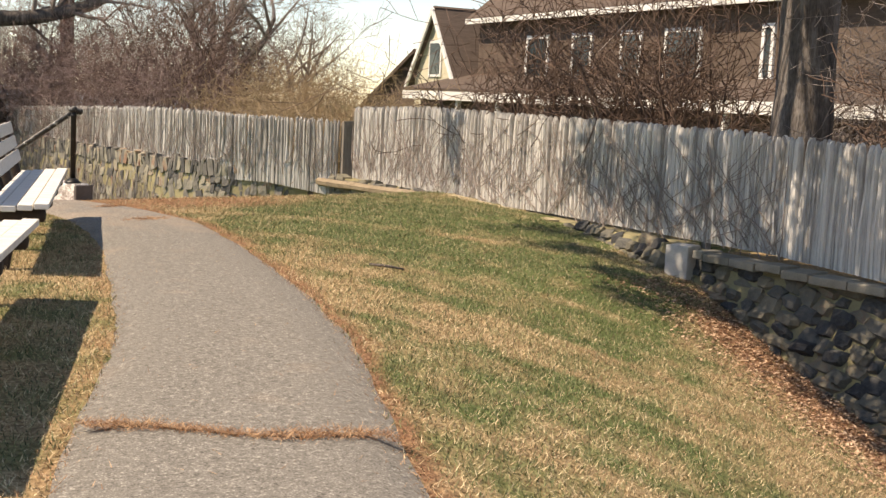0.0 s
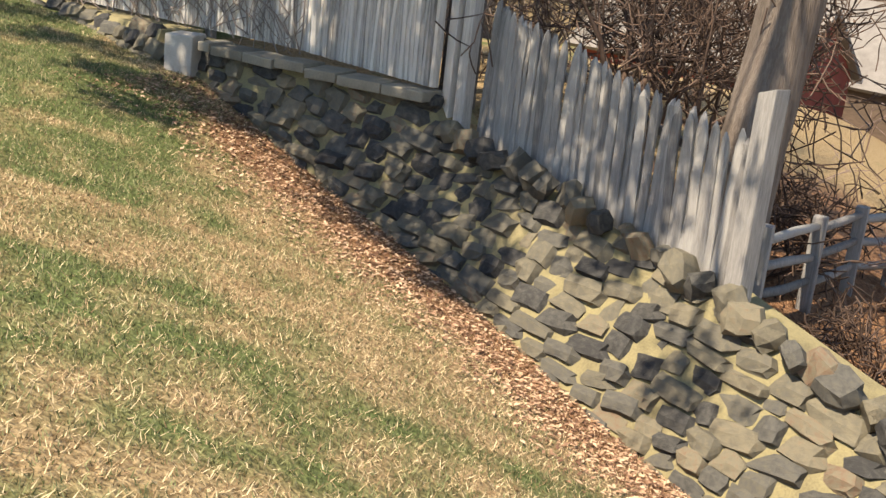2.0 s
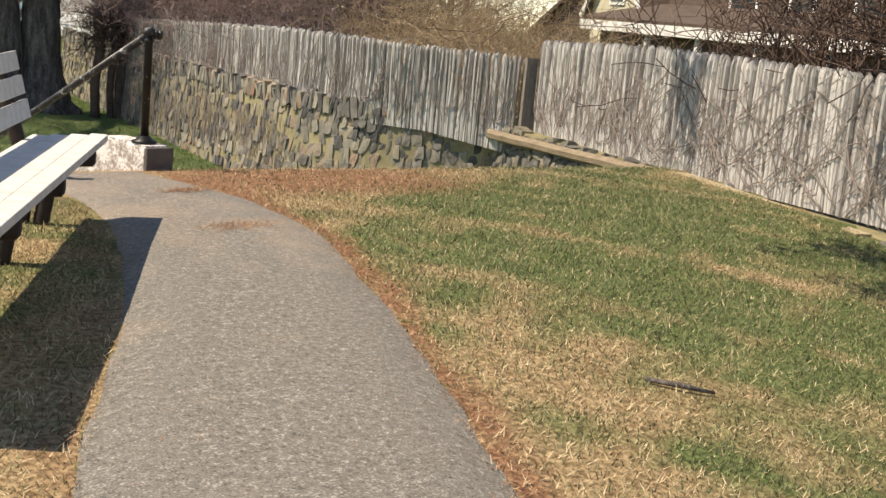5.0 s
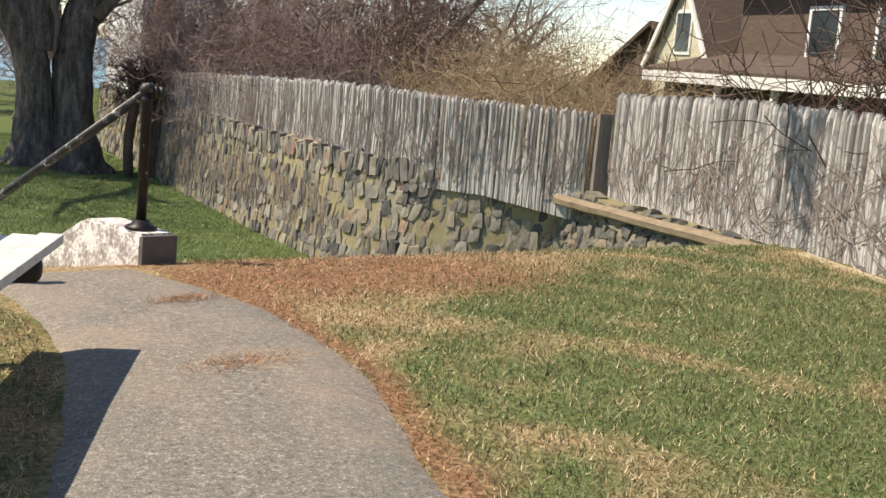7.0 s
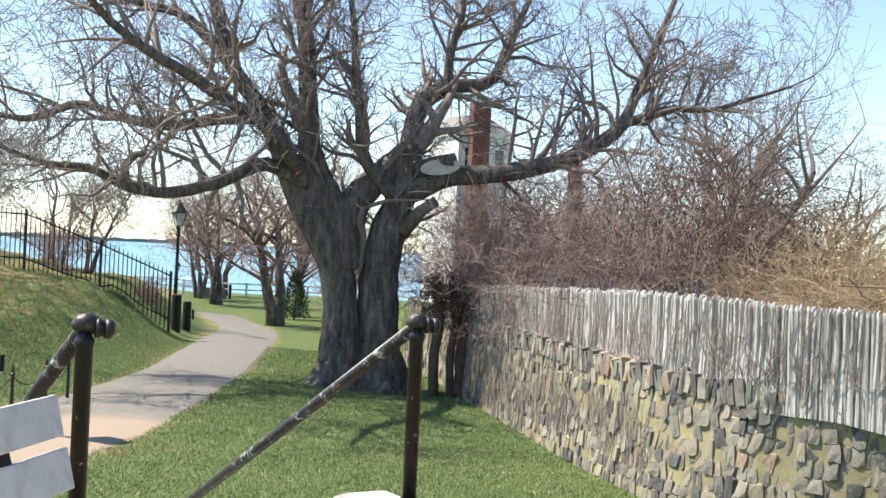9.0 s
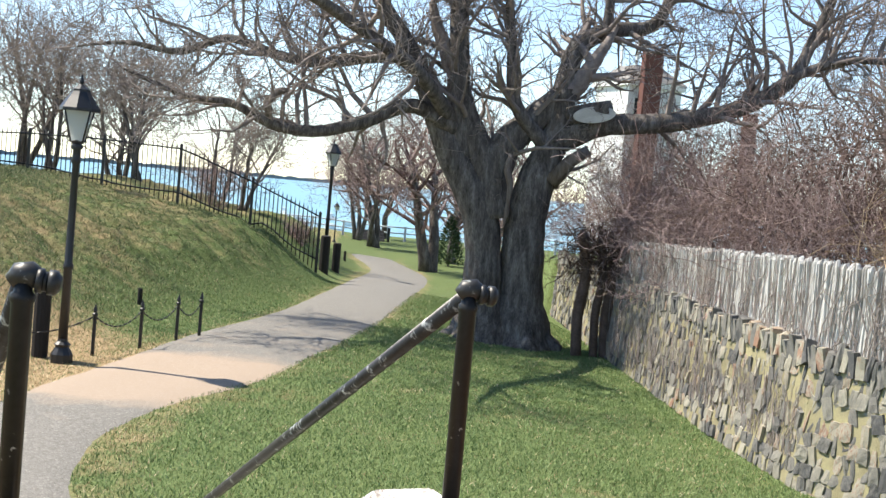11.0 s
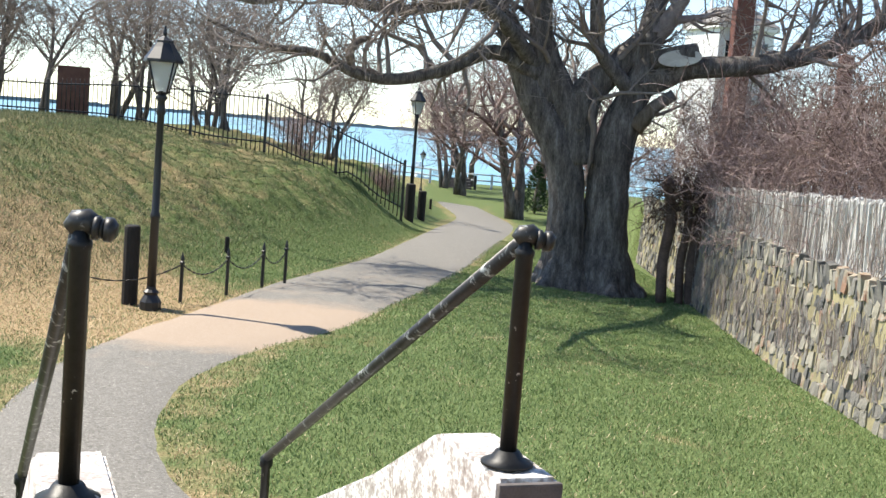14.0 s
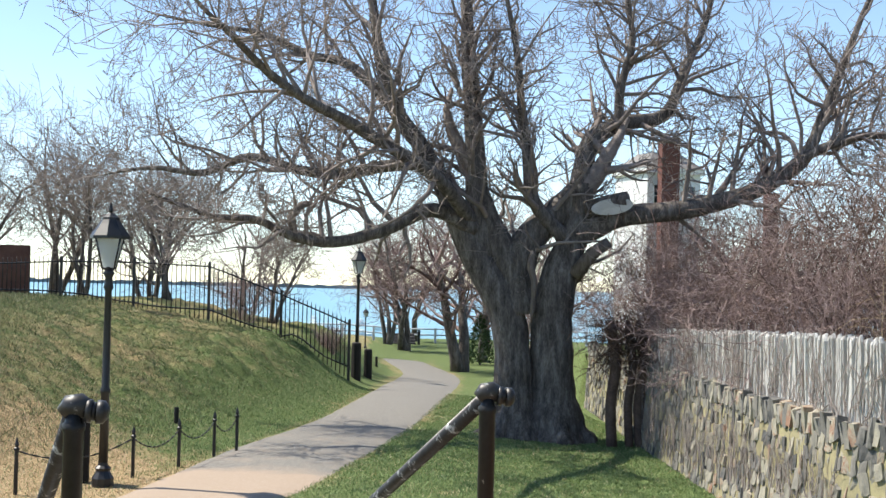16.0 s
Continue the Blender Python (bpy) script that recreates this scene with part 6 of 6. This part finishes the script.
def dead_leaves():
    x, y = scatter(42000, 0.5, 6.0, -13, -3.6, lambda a, b: sstep(-1.9, -0.5, on_polyline(a, b, WALL_FOOT)) * (on_polyline(a, b, WALL_FOOT) < 0.03) * 0.9, 13)
    g = np.random.default_rng(14)
    v, f = [], []
    z = height(x, y)
    for i in range(len(x)):
        s, w, t = g.uniform(0.013, 0.031), g.uniform(0, 6.28), g.uniform(-0.6, 0.6)
        c, d = math.cos(w), math.sin(w)
        k = g.uniform(0.1, 0.5) * s
        o = len(v)
        zz = z[i] + g.uniform(0.008, 0.03)
        v += [(x[i] - c * s, y[i] - d * s, zz), (x[i] - d * s * 0.5, y[i] + c * s * 0.5, zz + k), (x[i] + c * s, y[i] + d * s, zz + t * s), (x[i] + d * s * 0.5, y[i] - c * s * 0.5, zz + k * 0.6)]
        f += [(o, o + 1, o + 2), (o, o + 2, o + 3)]
    ob = mesh_object("dead_leaves", v, f, M_leaf)
    tagged(ob, "drift of curled brown leaves along the wall foot", "leaves", kind="stuff")


dead_leaves()


def path_crack():
    """A torn joint across the asphalt, filled with soil and needles."""
    r = random.Random(9)
    v, f = [], []
    n = 40
    for i in range(n + 1):
        u = i / n
        x, y = -4.02 + 1.1 * u, -7.98 - 0.85 * u + 0.05 * math.sin(u * 9) + r.uniform(-0.02, 0.02)
        w = r.uniform(0.006, 0.03)
        z = H(x, y) + 0.05
        v += [(x, y - w, z), (x, y + w, z)]
        if i:
            o = 2 * i
            f.append((o - 2, o, o + 1, o - 1))
    ob = mesh_object("crack", v, f, surface("crack_soil", [(0.3, (0.10, 0.06, 0.04)), (0.7, (0.36, 0.24, 0.15))], scale=12, fine=60, rough=1.0), upper_path)
    return ob


path_crack()
g_ = np.random.default_rng(40)
u_ = g_.random(2600)
blades("fallen_needles", "needles gathered in the torn joint of the path", -4.05 + 1.15 * u_, -7.96 - 0.88 * u_ + 0.05 * np.sin(u_ * 9) + g_.normal(0, 0.055, 2600), 0.05, 0.004, 1.45, M_needle, 0.05, seed=41)
for k, (sx, sy, sr) in enumerate(((-0.05, -0.35, 0.16), (0.12, 1.05, 0.12))):
    q = g_.normal(0, 1, (700, 2)) * (sr, sr * 0.45)
    blades("fallen_needles", "small drift of needles on the path", sx + q[:, 0], sy + q[:, 1] + 0.3 * q[:, 0], 0.04, 0.004, 1.48, M_needle, 0.05, seed=42 + k)
lone = Tubes()
lone.add([(0.62, -3.62, H(0.62, -3.62) + 0.02), (0.76, -3.74, H(0.76, -3.74) + 0.03), (0.9, -3.8, H(0.9, -3.8) + 0.02)], [0.012, 0.014, 0.008], 6)
tagged(lone.object("stick", M_bark), "short dark broken stick lying in the grass", "stick")

# ---- pieces of walls and fences, last ----
def set_pieces(parent, placed, limit, name, label, meshes=STONES, material=M_stone_stuff):
    for m, k in placed[:limit]:
        ob = new(name, meshes[k])
        ob.parent = parent
        ob.matrix_world = m
    if placed[limit:]:
        joined_stones("stones", placed[limit:], parent, label, material)


pf = face_stones(front_foot[::-1], front_top[::-1], 21, course=(0.12, 0.2), width=(0.2, 0.42), tilt=9, depth=0.17, fill=1.07)
pf.sort(key=lambda q: abs(q[0].translation.y + 7.5))
set_pieces(wall_front, pf, 300, "stone", "grey rubble stones")
# loose stones along the top of the lower stretch
rr = random.Random(5)
topping = []
for i in range(34):
    p, d = line_at(front_top[:5], line_len(front_top[:5]) * (i + 0.5) / 34)
    sc = rr.uniform(0.17, 0.32)
    m = Matrix.Translation((p.x - 0.05 + rr.uniform(-0.08, 0.08), p.y + rr.uniform(-0.05, 0.05), p.z + 0.06)) @ pose(0, 0, 0, rr.uniform(-40, 40), rr.uniform(-40, 40), rr.uniform(0, 360))
    topping.append((m @ Matrix.Diagonal((sc, sc * rr.uniform(0.5, 0.8), sc * rr.uniform(0.7, 1.1), 1)), rr.randrange(10)))
set_pieces(wall_front, topping, 60, "cap_stone", "")
pl = face_stones(low_foot, low_top, 22, course=(0.16, 0.28), width=(0.1, 0.23), tilt=17, depth=0.11, upright=True, fill=1.03)
pl.sort(key=lambda q: abs(q[0].translation.y - 11.0))
set_pieces(wall_low, pl, 300, "stone", "small far fieldstones", STONES_LOW, M_stone_low_stuff)
caps = []
total = line_len(low_top)
s = 0.05
while s < total - 0.1:
    p, d = line_at(low_top, s)
    w, h = rr.uniform(0.07, 0.17), rr.uniform(0.26, 0.42)
    m = Matrix.Translation((p.x + 0.05, p.y + 0.02, p.z + h * 0.2 + rr.uniform(-0.04, 0.04))) @ pose(0, 0, 0, rr.uniform(-8, 8), rr.uniform(-14, 14), math.degrees(math.atan2(d.y, d.x)) + rr.uniform(-8, 8))
    caps.append((m @ Matrix.Diagonal((w, 0.2, h, 1)), rr.randrange(10)))
    s += w * 1.08
set_pieces(wall_low, caps, 90, "cap_stone", "upright cap stones", STONES_LOW, M_stone_low_stuff)
pk = face_stones(kerb_foot, kerb_top, 23, course=(0.1, 0.17), width=(0.13, 0.3), tilt=20, depth=0.2)
set_pieces(wall_kerb, pk, 200, "stone", "small kerb stones")
for run in (fence_upper, fence_front, fence_low):
    mine = sorted((q for q in PICKETS if q[0] is run), key=lambda q: abs(q[2].translation.y - 5.0))
    for th, me, m in mine[:300]:
        ob = new("picket", me)
        ob.parent = th
        ob.matrix_world = m
    v, f = [], []
    for th, me, m in mine[300:]:
        a, o = np.array(m), len(v)
        co = np.array([q.co[:] for q in me.vertices])
        v += (co @ a[:3, :3].T + a[:3, 3]).tolist()
        f += [tuple(o + i for i in p.vertices) for p in me.polygons]
    if v:
        rest = mesh_object("pickets", v, f, M_picket_far, run, "far palings")
        rest["kind"] = "stuff"
